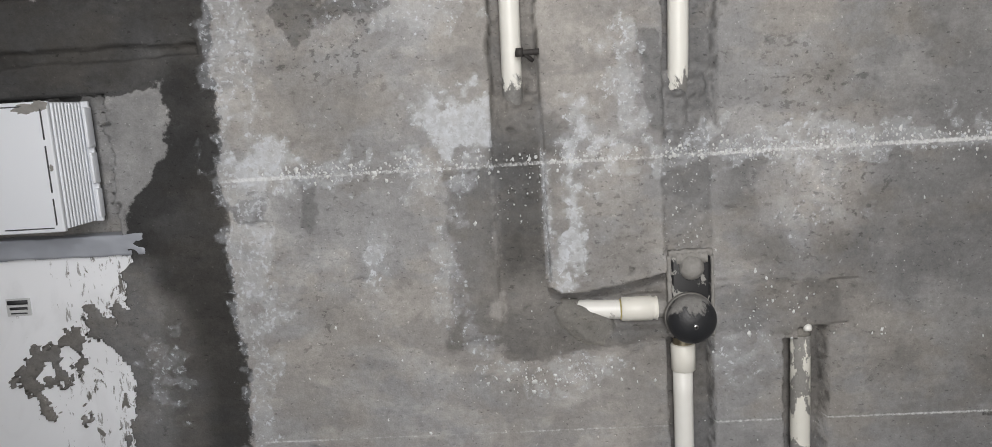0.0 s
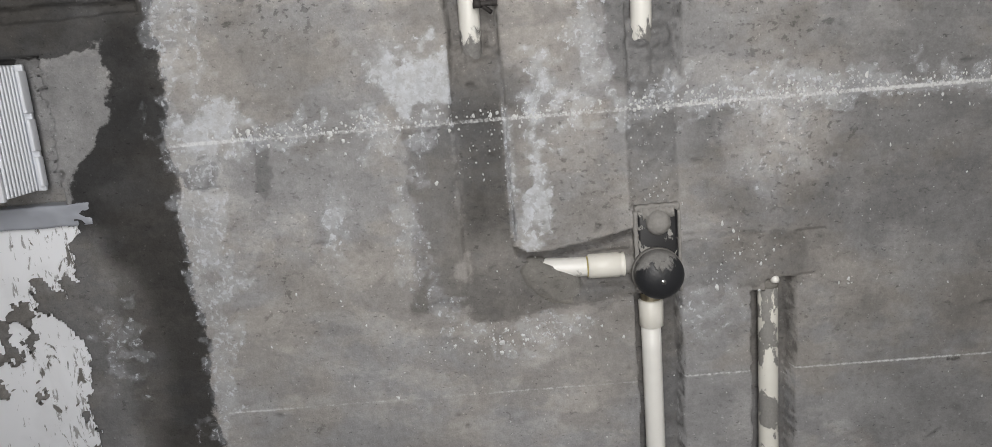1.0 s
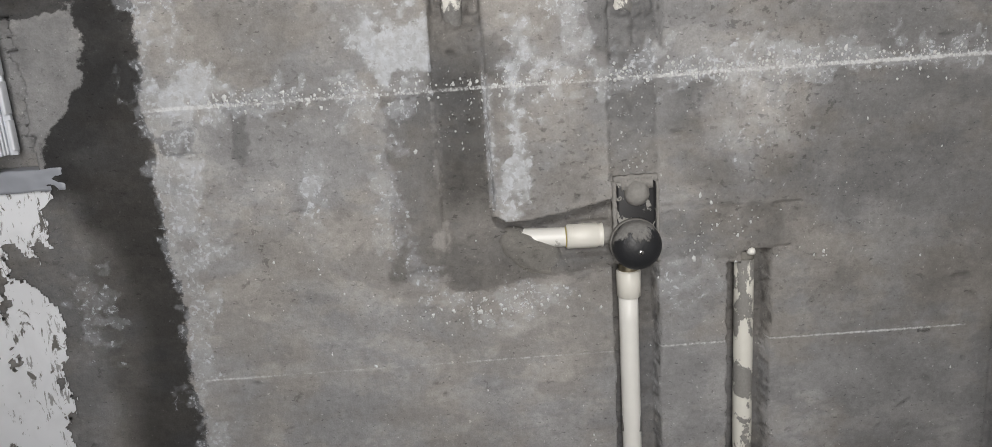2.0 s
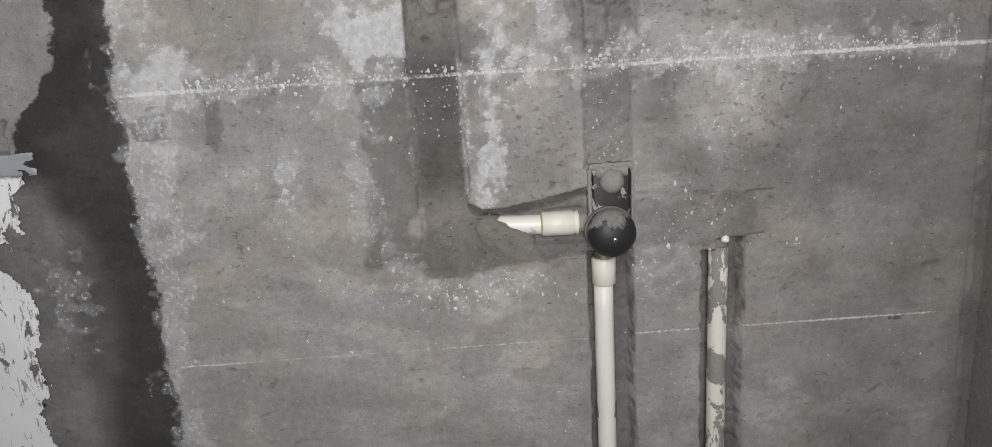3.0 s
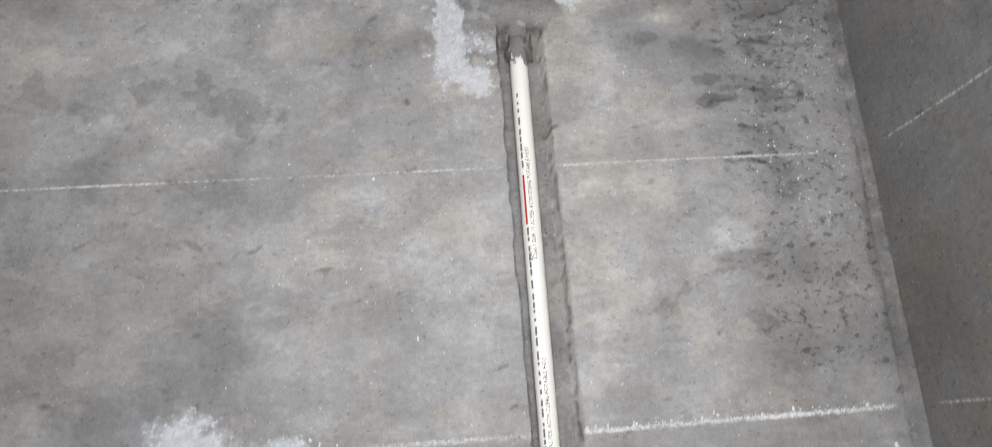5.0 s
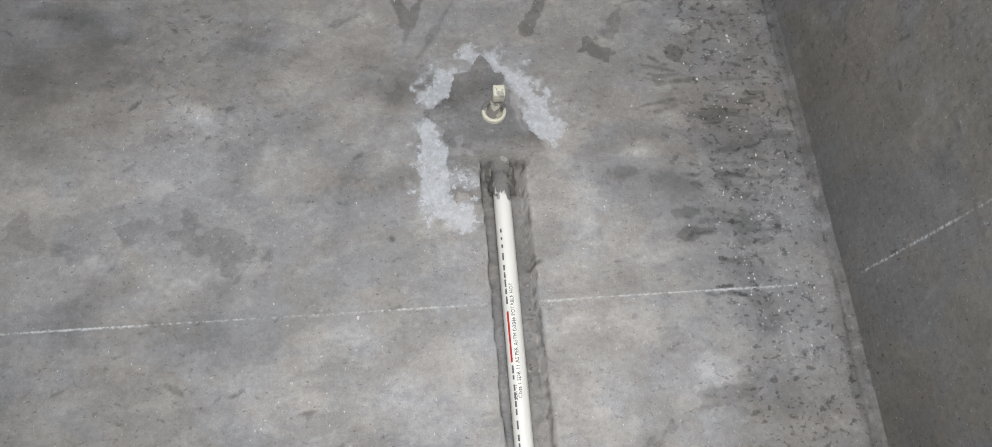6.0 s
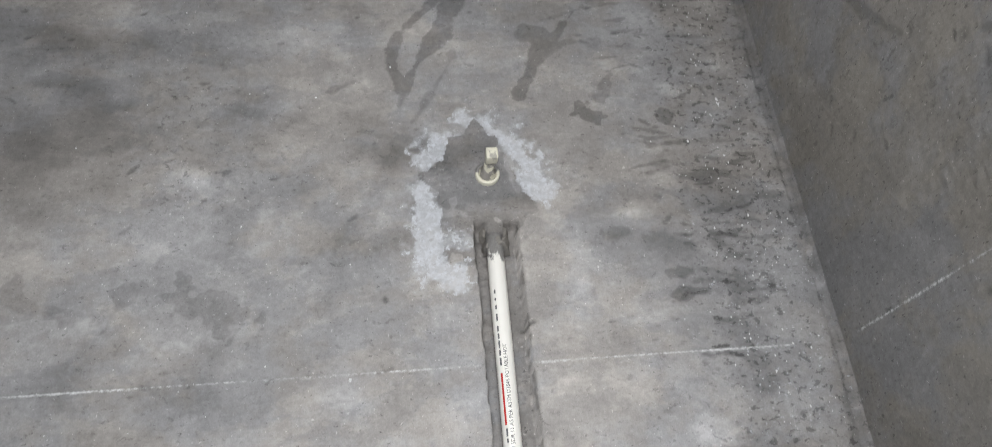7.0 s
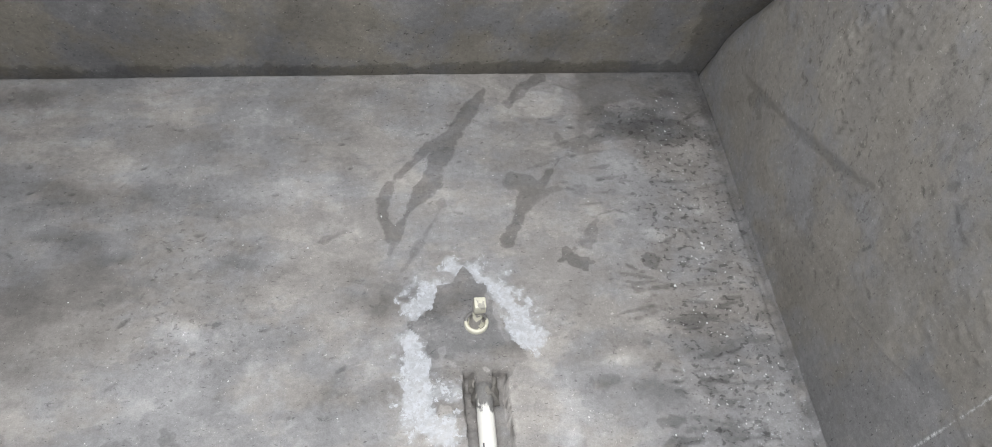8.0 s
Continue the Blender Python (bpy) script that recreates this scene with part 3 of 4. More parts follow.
    k.shade(np.minimum(in_oval(x, z, 1.06, 1.17, 0.085, 0.075, 60), x - 1.005), 0.010, 0.2, 0.03)
    k.shade(in_oval(x, z, 1.06, 1.155, 0.055, 0.05, 60), 0.03, 0.32)
    k.worn(in_oval(x, z, 1.07, 1.16, 0.07, 0.06), 0.05, 0.7)
    k.white(in_oval(x, z, 0.965, 0.968, 0.018, 0.010), 0.03, -0.4)
    k.worn(in_oval(x, z, 0.54, 1.345, 0.10, 0.05), 0.05, 0.9)
    k.white(in_oval(x, z, 0.545, 1.522, 0.046, 0.026), 0.014)
    k.white(in_box(x, z, 0.50, 0.665, 1.494, 1.512), 0.012, 0.9)
    k.white(in_oval(x, z, 0.64, 1.39, 0.05, 0.02), 0.04, -0.3)
    k.shade(in_oval(x, z, 0.60, 1.35, 0.11, 0.05), 0.05, 0.2)
    k.white(in_stroke(x, z, ((0.7735, 1.072, 0.0016), (0.7722, 1.13, 0.0010), (0.7725, 1.20, 0.0014))), 0.004, 0.5)
    # mottles of older, drier plaster
    k.shade(in_oval(x, z, 0.56, 1.02, 0.12, 0.12), 0.08, 0.10)
    k.shade(in_box(x, z, 0.955, 1.4, 1.42, 1.9), 0.12, 0.15)
    # next four: right side dimmed in tone, standing in for weaker light
    k.shade(in_box(x, z, 0.97, 1.4, 1.06, 1.19), 0.06, -0.22)
    k.shade(np.minimum(1.24 - z + 0.55 * (x - 1.05), x - 1.05), 0.03, -0.16, 0.06)
    k.shade(1.16 - z - 0.5 * (1.25 - x), 0.12, -0.06)
    k.shade(np.minimum(x - 1.16, 1.60 - z), 0.16, -0.18)
    k.shade(in_box(x, z, 0.44, 0.66, 1.22, 1.40), 0.06, -0.08)
    # same dimming right of the valve, put into the tone
    k.shade(in_box(x, z, 0.98, 1.22, 1.03, 1.20), 0.06, -0.16, 0.05)
    k.stain_or_shade(in_stroke(x, z, ((0.955, 1.061, 0.001), (1.02, 1.057, 0.0022), (1.08, 1.053, 0.001))), -0.7, 0.004, 0.8)
    crack = in_stroke(x, z, ((0.7715, 1.07, 0.0012), (0.7695, 1.13, 0.002), (0.7705, 1.19, 0.0012), (0.770, 1.24, 0.001)))
    cut(crack, 0.010, 0.002, 0.2, 0.0)
    k.stain_or_shade(crack, -1.1, 0.004, 0.8)
    # upper face
    # uneven light at the left put into the tone: darker low, paler above
    k.shade(in_box(x, z, 0.1, 0.62, 1.53, 1.84), 0.10, -0.34, 0.08)
    k.shade(in_oval(x, z, 0.42, 1.98, 0.20, 0.09), 0.08, 0.26, 0.06)
    k.shade(in_box(x, z, 0.62, 0.90, 1.55, 1.80), 0.10, 0.14, 0.06)
    k.shade(in_box(x, z, 0.96, 1.16, 1.52, 2.0), 0.08, 0.12, 0.06)
    k.shade(in_oval(x, z, 1.07, 1.61, 0.02, 0.03), 0.02, -0.18)
    k.stain_or_shade(in_stroke(x, z, ((0.488, 1.930, 0.006), (0.55, 1.918, 0.028), (0.61, 1.895, 0.024), (0.648, 1.882, 0.010))), -0.36, 0.035, 0.7)
    k.stain_or_shade(in_stroke(x, z, ((0.30, 1.90, 0.01), (0.36, 1.915, 0.02), (0.44, 1.905, 0.012))), -0.3, 0.03, 0.6)
    k.stain_or_shade(in_stroke(x, z, ((1.07, 1.625, 0.012), (1.10, 1.664, 0.014), (1.145, 1.675, 0.006), (1.188, 1.688, 0.004))), -0.36, 0.03, 0.6)
    k.stain_or_shade(in_stroke(x, z, ((1.105, 1.655, 0.010), (1.145, 1.642, 0.008), (1.19, 1.616, 0.010))), -0.36, 0.03, 0.6)
    k.stain_or_shade(in_stroke(x, z, ((1.147, 1.40, 0.012), (1.165, 1.35, 0.020), (1.168, 1.29, 0.020))), -0.22, 0.05, 0.5)
    k.stain_or_shade(in_oval(x, z, 1.081, 1.377, 0.016, 0.012), -0.3, 0.02, 0.6)
    k.shade(in_oval(x, z, 0.403, 2.233, 0.05, 0.012), 0.03, -0.3)
    k.shade(in_oval(x, z, 0.29, 2.487, 0.06, 0.02), 0.03, -0.5)
    k.shade(in_oval(x, z, 0.30, 2.39, 0.05, 0.03), 0.05, 0.3)
    k.shade(in_oval(x, z, 0.44, 2.47, 0.06, 0.025), 0.05, 0.25)
    k.shade(in_box(x, z, 0.2, 0.62, 2.03, 2.20), 0.08, -0.22)
    k.shade(in_oval(x, z, 0.40, 2.12, 0.12, 0.05), 0.06, -0.30)
    k.shade(in_oval(x, z, 0.60, 2.16, 0.16, 0.03), 0.05, -0.25)
    k.shade(in_oval(x, z, 0.38, 2.30, 0.1, 0.03), 0.05, -0.2)
    k.shade(in_oval(x, z, 0.45, 2.36, 0.1, 0.03), 0.05, 0.22)
    k.shade(in_oval(x, z, 0.70, 2.30, 0.06, 0.04), 0.05, 0.20)
    k.shade(in_oval(x, z, 0.545, 2.03, 0.03, 0.03), 0.04, 0.22)
    k.shade(in_oval(x, z, 1.05, 1.85, 0.12, 0.16), 0.1, 0.08)
    k.white(in_box(x, z, 1.22, 1.34, 1.72, 1.98), 0.05, -0.75)
    k.worn(in_box(x, z, 1.18, 1.35, 1.55, 2.45), 0.06, 1.0)
    k.worn(in_oval(x, z, 1.04, 1.27, 0.07, 0.06), 0.06, 0.8)
    k.worn(in_box(x, z, 0.50, 0.56, 0.95, 1.2), 0.05, 0.6)
    k.worn(in_oval(x, z, 0.60, 2.12, 0.14, 0.12), 0.08, 0.45)
    k.worn(in_box(x, z, 0.80, 0.90, 1.06, 1.35), 0.04, 0.4)
    # corner shade put into the tone, deepening towards side wall and slab
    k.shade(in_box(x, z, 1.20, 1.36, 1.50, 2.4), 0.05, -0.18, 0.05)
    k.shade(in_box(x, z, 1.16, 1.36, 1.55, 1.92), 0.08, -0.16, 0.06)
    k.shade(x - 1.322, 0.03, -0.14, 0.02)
    k.stain_or_shade(x - 1.338 + 0.004 * np.sin(z * 9.0), -0.42, 0.012, 0.6)
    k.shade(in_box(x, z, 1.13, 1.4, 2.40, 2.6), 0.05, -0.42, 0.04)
    h = h + 0.4 * k.nicks(46, 1.15, 1.30, 1.80, 2.14, 84, -0.75, (4.0, 11.0), 0.22)
    h = h + 0.4 * k.nicks(24, 1.05, 1.33, 2.20, 2.50, 85, -0.6, (4.0, 12.0), 0.3)
    k.stain_or_shade(in_oval(x, z, 1.09, 1.98, 0.012, 0.008), -0.4, 0.02, 0.6)
    # trowel strokes near the ceiling
    k.stain_or_shade(in_stroke(x, z, ((0.976, 2.495, 0.008), (0.945, 2.44, 0.014), (0.909, 2.385, 0.017), (0.880, 2.315, 0.017), (0.849, 2.264, 0.010))), -0.66, 0.010, 0.9)
    k.stain_or_shade(in_stroke(x, z, ((0.915, 2.415, 0.002), (0.862, 2.354, 0.007), (0.818, 2.307, 0.008), (0.806, 2.255, 0.010), (0.820, 2.213, 0.011), (0.838, 2.243, 0.006), (0.862, 2.29, 0.002))), -0.64, 0.008, 0.9)
    k.stain_or_shade(in_stroke(x, z, ((0.812, 2.165, 0.001), (0.822, 2.205, 0.004))), -0.4, 0.006, 0.8)
    k.stain_or_shade(in_stroke(x, z, ((0.897, 2.272, 0.003), (0.866, 2.21, 0.006), (0.833, 2.156, 0.007))), -0.42, 0.010, 0.8)
    k.shade(in_stroke(x, z, ((0.836, 2.160, 0.005), (0.79, 2.07, 0.006), (0.745, 1.99, 0.008), (0.72, 1.90, 0.012))), 0.018, -0.26)
    k.stain_or_shade(in_stroke(x, z, ((1.080, 2.343, 0.003), (1.050, 2.303, 0.010), (1.016, 2.272, 0.011), (0.998, 2.227, 0.012), (0.982, 2.191, 0.006))), -0.68, 0.010, 0.9)
    k.stain_or_shade(in_stroke(x, z, ((1.002, 2.306, 0.009), (1.03, 2.30, 0.015))), -0.42, 0.016, 0.8)
    k.stain_or_shade(in_stroke(x, z, ((1.03, 2.275, 0.008), (1.07, 2.285, 0.012), (1.10, 2.290, 0.012))), -0.3, 0.02, 0.7)
    k.stain_or_shade(in_stroke(x, z, ((1.074, 2.520, 0.010), (1.038, 2.497, 0.013), (1.016, 2.462, 0.008))), -0.62, 0.012, 0.9)
    k.stain_or_shade(in_stroke(x, z, ((1.03, 2.425, 0.004), (1.075, 2.43, 0.003), (1.11, 2.438, 0.004))), -0.3, 0.014, 0.7)
    k.stain_or_shade(in_stroke(x, z, ((1.05, 2.366, 0.003), (1.10, 2.375, 0.010), (1.168, 2.392, 0.016), (1.261, 2.402, 0.020), (1.34, 2.40, 0.020))), -0.42, 0.03, 0.5)
    # more of the top corner's shade, painted as tone
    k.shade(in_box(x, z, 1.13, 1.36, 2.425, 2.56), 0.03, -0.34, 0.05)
    k.shade(in_oval(x, z, 1.072, 2.468, 0.050, 0.034, 6), 0.012, 0.42, 0.03)
    k.shade(in_oval(x, z, 1.205, 2.453, 0.022, 0.012, 12), 0.008, 0.5, 0.03)
    for x0, z0, x1, z1 in ((1.11, 2.325, 1.16, 2.331), (1.13, 2.305, 1.18, 2.31), (1.12, 2.358, 1.17, 2.364)):
        k.stain_or_shade(in_stroke(x, z, ((x0, z0, 0.001), ((x0 + x1) / 2, z0 + 0.001, 0.003), (x1, z1, 0.001))), -0.5, 0.006, 0.9)
    k.stain_or_shade(in_stroke(x, z, ((1.050, 2.160, 0.003), (1.068, 2.168, 0.013), (1.086, 2.150, 0.011), (1.092, 2.140, 0.004))), -0.72, 0.022, 0.9)
    k.stain_or_shade(in_oval(x, z, 1.188, 2.152, 0.011, 0.011), -0.7, 0.008, 0.9)
    k.stain_or_shade(in_stroke(x, z, ((1.100, 2.185, 0.005), (1.112, 2.215, 0.006), (1.122, 2.235, 0.003))), -0.45, 0.014, 0.8)
    k.stain_or_shade(in_stroke(x, z, ((0.700, 2.200, 0.002), (0.752, 2.222, 0.005), (0.765, 2.229, 0.002))), -0.5, 0.010, 0.8)
    # dark scrapes beside the corner
    rnd = random.Random(31)
    for n in range(30):
        cx, cz = rnd.gauss(1.225, 0.035), rnd.uniform(1.84, 2.12)
        long, r = rnd.uniform(0.006, 0.030), rnd.uniform(0.0015, 0.006)
        k.stain_or_shade(in_stroke(x, z, ((cx - long, cz - rnd.uniform(-0.004, 0.006), r * 0.4), (cx, cz, r), (cx + long, cz + 0.1 * long, r * 0.4))), rnd.uniform(-0.65, -0.3), 0.012, 0.8)
    # patch round the shower outlet
    patch = np.maximum(in_oval(x, z, 0.916, 2.05, 0.054, 0.072), in_box(x, z, 0.860, 0.957, 1.955, 2.09))
    patch = np.maximum(patch, in_box(x, z, 0.874, 0.945, 2.05, 2.132))
    patch = np.maximum(patch, in_stroke(x, z, ((0.838, 2.073, 0.005), (0.88, 2.06, 0.03))))
    patch = np.maximum(patch, in_stroke(x, z, ((0.982, 2.026, 0.004), (0.94, 2.04, 0.03))))
    patch = np.maximum(patch, in_stroke(x, z, ((0.917, 2.156, 0.006), (0.917, 2.11, 0.026))))
    patch = np.minimum(patch, np.maximum(z - 1.995, 0.903 - x))
    h = h - 0.003 * ramp(patch + 0.01 * wob, 0.012)
    ring = in_stroke(x, z, ((0.874, 2.125, 0.016), (0.845, 2.09, 0.014), (0.838, 2.03, 0.020), (0.842, 1.975, 0.022), (0.845, 1.935, 0.020), (0.886, 1.925, 0.014)))
    ring = np.maximum(ring, in_stroke(x, z, ((0.90, 2.16, 0.008), (0.945, 2.135, 0.016), (0.98, 2.09, 0.018), (0.992, 2.04, 0.014))))
    k.white(ring, 0.022)
    k.lime = np.where(patch + 0.01 * (wob + 0.5 * wob2) > 0.001, np.minimum(k.lime, -1.2), k.lime)
    k.stain_or_shade(patch, -0.38, 0.030)
    k.stain_or_shade(np.minimum(in_box(x, z, 0.858, 0.925, 1.950, 1.985), np.maximum(z - 1.962, 0.893 - x)), -0.62, 0.03)
    k.white(in_oval(x, z, 0.876, 1.975, 0.014, 0.006), 0.02, 0.1)
    k.stain_or_shade(in_oval(x, z, 0.945, 2.035, 0.018, 0.028, -30), -0.66, 0.035)
    k.worn(patch, 0.02, 0.35)
    k.shade(in_box(x, z, 0.80, 1.03, 1.9, 2.18), 0.06, 0.12)
    # top end of the riser chase, darkened further
    k.stain_or_shade(in_box(x, z, 0.9035, 0.9565, 1.97, 2.0), -1.1, 0.006)
    k.blotches(46, 0.2, 1.35, 1.50, 2.54, (0.015, 0.055), 0.22, 71)
    k.blotches(30, 0.25, 0.85, 2.0, 2.54, (0.010, 0.03), 0.38, 72, 2.6)
    k.blotches(40, 0.43, 1.34, 0.70, 1.50, (0.012, 0.045), 0.26, 73, 1.0)
    k.blotches(26, 1.08, 1.34, 1.7, 2.5, (0.008, 0.022), 0.5, 74, 1.6)
    k.blotches(16, 0.29, 0.42, 0.70, 1.40, (0.015, 0.04), 0.45, 75, 0.6)
    h = h + k.nicks(150, 0.2, 1.34, 1.50, 2.53, 81) + k.nicks(110, 0.43, 1.34, 0.68, 1.5, 82, -0.6) + k.nicks(70, 1.1, 1.34, 1.6, 2.5, 83)
    # setting-out lines snapped in chalk
    k.line(0.893, 0.43, 0.95, 0.0022, 0.42)
    k.line(0.895, 0.94, 1.30, 0.0020, 0.85)
    k.line(1.200, 0.42, 1.335, 0.0024, 0.85)
    k.line(1.200, 0.93, 1.335, 0.0026, 1.25)
    k.line(1.505, 0.20, 1.322, 0.0065, 0.48)
    k.line(1.504, 0.95, 1.30, 0.0040, 0.9)
    k.line(1.812, 0.24, 1.285, 0.0018, 0.72)
    k.line(1.812, 0.96, 1.285, 0.0018, 1.05)
    k.line(1.812, 1.12, 1.285, 0.0015, 1.2)
    for x0, x1, z0 in ((1.180, 1.204, 1.8165), (1.247, 1.262, 0.892), (1.04, 1.05, 0.889)):
        k.stain_or_shade(in_box(x, z, x0, x1, z0 - 0.0016, z0 + 0.0016), -1.6, 0.003, 1.2)
    near = np.abs(z - 1.204)
    k.white(np.where((x > 0.43) & (x < 1.3), 0.010 - near, -9.0), 0.030, -0.1)
    shut = in_box(x, z, 0.9035, 0.9565, 1.26, 1.98) > 0
    k.chalk = np.where(shut | (in_box(x, z, 0.716, 0.770, 1.27, 1.449) > 0) | (h > 0.012), 0, k.chalk)
    k.lime = np.where((h > 0.012) | (fill_v > 0.001), np.minimum(k.lime, -1.4), k.lime)
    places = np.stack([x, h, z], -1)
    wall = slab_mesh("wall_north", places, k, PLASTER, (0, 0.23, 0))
    return tagged(wall, "grey cement-plastered wall chased for water pipes", "wall")


def build_side_wall():
    ys = -steps(0.0, -BACK, 0.0, 0.75, 0.0035, 0.06)
    zs = steps(0.0, CEIL, 1.05, CEIL, 0.0035, 0.06)
    y, z = np.meshgrid(ys[::-1], zs)
    k = Marks(y, z)
    h = 0.002 * fbm(y, z, 0.14, 15, 3) + 0.0003 * fbm(y, z, 0.012, 25, 3)
    # the plaster stops short of the slab in a rounded edge that drops away from the corner
    top = np.interp(-y, (0.0, 0.05, 0.10, 0.154, 0.21, 0.245, 0.34, 1.2), (2.540, 2.522, 2.506, 2.481, 2.448, 2.428, 2.40, 2.39))
    over = z - top + 0.004 * k.wob
    h = h + 0.10 * np.clip((over + 0.035) / 0.075, 0, 1) ** 2.2
    # recess above that edge: dark slab colour with its shade painted in
    k.stain_or_shade(over - 0.018, -0.7, 0.008, 0.6)
    # trowel scores
    score = in_stroke(y, z, ((-0.128, 2.402, 0.003), (-0.146, 2.336, 0.006), (-0.194, 2.227, 0.006), (-0.235, 2.136, 0.007), (-0.275, 2.07, 0.002)))
    h = h + 0.0010 * ramp(score, 0.016)
    k.stain_or_shade(score, -0.42, 0.006, 0.6)
    thin = in_stroke(y, z, ((-0.088, 2.165, 0.001), (-0.113, 2.093, 0.0016), (-0.155, 1.976, 0.0016), (-0.185, 1.911, 0.002), (-0.228, 1.835, 0.001)))
    h = h - 0.0010 * ramp(thin, 0.004)
    # darker band along one side of the thin ridge
    k.shade(in_stroke(y, z, ((-0.10, 2.16, 0.006), (-0.17, 1.976, 0.010), (-0.24, 1.835, 0.012))), 0.03, -0.2)
    k.stain_or_shade(in_oval(y, z, -0.130, 2.325, 0.010, 0.020), -0.4, 0.02, 0.7)
    k.stain_or_shade(in_stroke(y, z, ((-0.200, 2.032, 0.003), (-0.222, 2.022, 0.003), (-0.232, 2.020, 0.002))), -0.8, 0.010, 0.8)
    k.stain_or_shade(in_stroke(y, z, ((-0.207, 2.023, 0.003), (-0.198, 1.992, 0.0015), (-0.196, 1.975, 0.002))), -0.7, 0.008, 0.8)
    k.stain_or_shade(in_oval(y, z, -0.342, 2.016, 0.004, 0.009, 20), -1.1, 0.006)
    k.stain_or_shade(in_box(y, z, -0.116, -0.104, 1.8125, 1.8165), -1.5, 0.004)
    # shade beside the corner put into the tone
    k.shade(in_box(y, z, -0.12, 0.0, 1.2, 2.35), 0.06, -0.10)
    # coarse sandy patches away from the corner
    k.worn(in_box(y, z, -1.2, -0.24, 1.9, 2.6), 0.12, 0.45)
    # uneven light painted as tone: paler high up, darker low down
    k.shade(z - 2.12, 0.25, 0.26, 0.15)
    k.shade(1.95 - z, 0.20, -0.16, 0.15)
    k.line(1.812, -0.9, -0.034, 0.0022, 1.0, axis=y)
    k.line(1.505, -0.9, -0.03, 0.0030, 0.5, axis=y)
    k.blotches(24, -0.7, -0.03, 1.3, 2.5, (0.02, 0.07), 0.2, 91, 1.2)
    sand = ramp(fbm(y, z, 0.012, 95, 3, 0.6) - 0.30, 0.12) * ramp(fbm(y, z, 0.15, 96, 2), 0.3) * ramp(-y - 0.24, 0.16)
    h = h - 0.0016 * sand + k.nicks(90, -0.75, -0.10, 1.3, 2.40, 92, -0.7) + k.nicks(160, -0.60, -0.26, 1.95, 2.40, 93, -0.5, (0.6, 2.4), 1.2)
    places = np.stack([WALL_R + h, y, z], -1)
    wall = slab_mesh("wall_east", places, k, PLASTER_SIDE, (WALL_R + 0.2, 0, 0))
    return tagged(wall, "rough grey cement-plastered side wall", "wall")


build_pipe_wall()
build_side_wall()


def structure(name, bm, mat, label, category):
    return tagged(mesh_ob(name, bm, mat, False), label, category, kind="structure")


structure("floor", box_bm(LEFT - 0.2, WALL_R + 0.2, BACK - 0.2, 0.23, -0.12, 0.0), FLOOR, "bare grey cement floor screed", "floor")
def build_ceiling():
    xs = steps(LEFT - 0.2, WALL_R + 0.2, 0.1, WALL_R, 0.006, 0.06)
    ys = -steps(-0.23, 0.2 - BACK, 0.0, 0.5, 0.006, 0.06)
    x, y = np.meshgrid(xs, ys)
    k = Marks(x, y)
    # shade along both wall joints, put into the slab's tone
    k.stain_or_shade(y + 0.016, -0.65, 0.016, 0.45)
    k.stain_or_shade(x - WALL_R + 0.03, -0.6, 0.02, 0.3)
    k.blotches(26, 0.1, 1.35, -0.4, 0.0, (0.02, 0.06), 0.3, 97)
    h = 0.0015 * fbm(x, y, 0.1, 98, 4)
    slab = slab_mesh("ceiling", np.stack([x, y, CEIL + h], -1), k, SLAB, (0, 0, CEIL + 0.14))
    return tagged(slab, "bare brownish concrete ceiling slab", "ceiling")


build_ceiling()
structure("wall_west", box_bm(LEFT - 0.2, LEFT, BACK, 0.23, 0.0, CEIL), SLAB, "plain cement-plastered wall", "wall")
# unseen wall behind; its opening is added to let the lamp shine in
structure("wall_south", join(
    box_bm(LEFT - 0.2, LIGHT_GAP[0], BACK - 0.2, BACK, 0.0, CEIL), box_bm(LIGHT_GAP[1], WALL_R + 0.2, BACK - 0.2, BACK, 0.0, CEIL),
    box_bm(LIGHT_GAP[0], LIGHT_GAP[1], BACK - 0.2, BACK, 0.0, LIGHT_GAP[2]), box_bm(LIGHT_GAP[0], LIGHT_GAP[1], BACK - 0.2, BACK, LIGHT_GAP[3], CEIL)),
    SLAB, "plain cement-plastered wall, assumed, with an opening added for light", "wall")


# pipes --------------------------------------------------------------------
R = 0.0111          # 3/4 inch tube
PY = 0.0125         # depth of the tubes' axis behind the face


def socket_profile(r, length):
    return [(r - 0.001, 0.0), (r, 0.0008), (r, length - 0.0008), (r - 0.001, length)]


def elbow_bm(corner, r):
    """A moulded bend from the left-hand socket to the one below."""
    cx, cy, cz = corner
    bend = bmesh.new()
    rings, segs, reach = [], 28, 0.009
    for i in range(13):
        a = radians(90 * i / 12)
        mid = Vector((cx - reach + reach * math.sin(a), cy, cz - reach + reach * math.cos(a)))
        out = Vector((math.sin(a), 0, math.cos(a)))
        rings.append([bend.verts.new(mid + r * (math.cos(t) * out + math.sin(t) * Vector((0, 1, 0)))) for t in [6.2831853 * n / segs for n in range(segs)]])
    for p, q in zip(rings, rings[1:]):
        for n in range(segs):
            bend.faces.new((p[n], p[(n + 1) % segs], q[(n + 1) % segs], q[n]))
    bmesh.ops.recalc_face_normals(bend, faces=bend.faces)
    left = lathe_bm(socket_profile(r + 0.0012, 0.030), (cx - 0.039, cy, cz), (1, 0, 0))
    down = lathe_bm(socket_profile(r + 0.0012, 0.028), (cx, cy, cz - 0.040), (0, 0, 1))
    return join(bend, left, down)


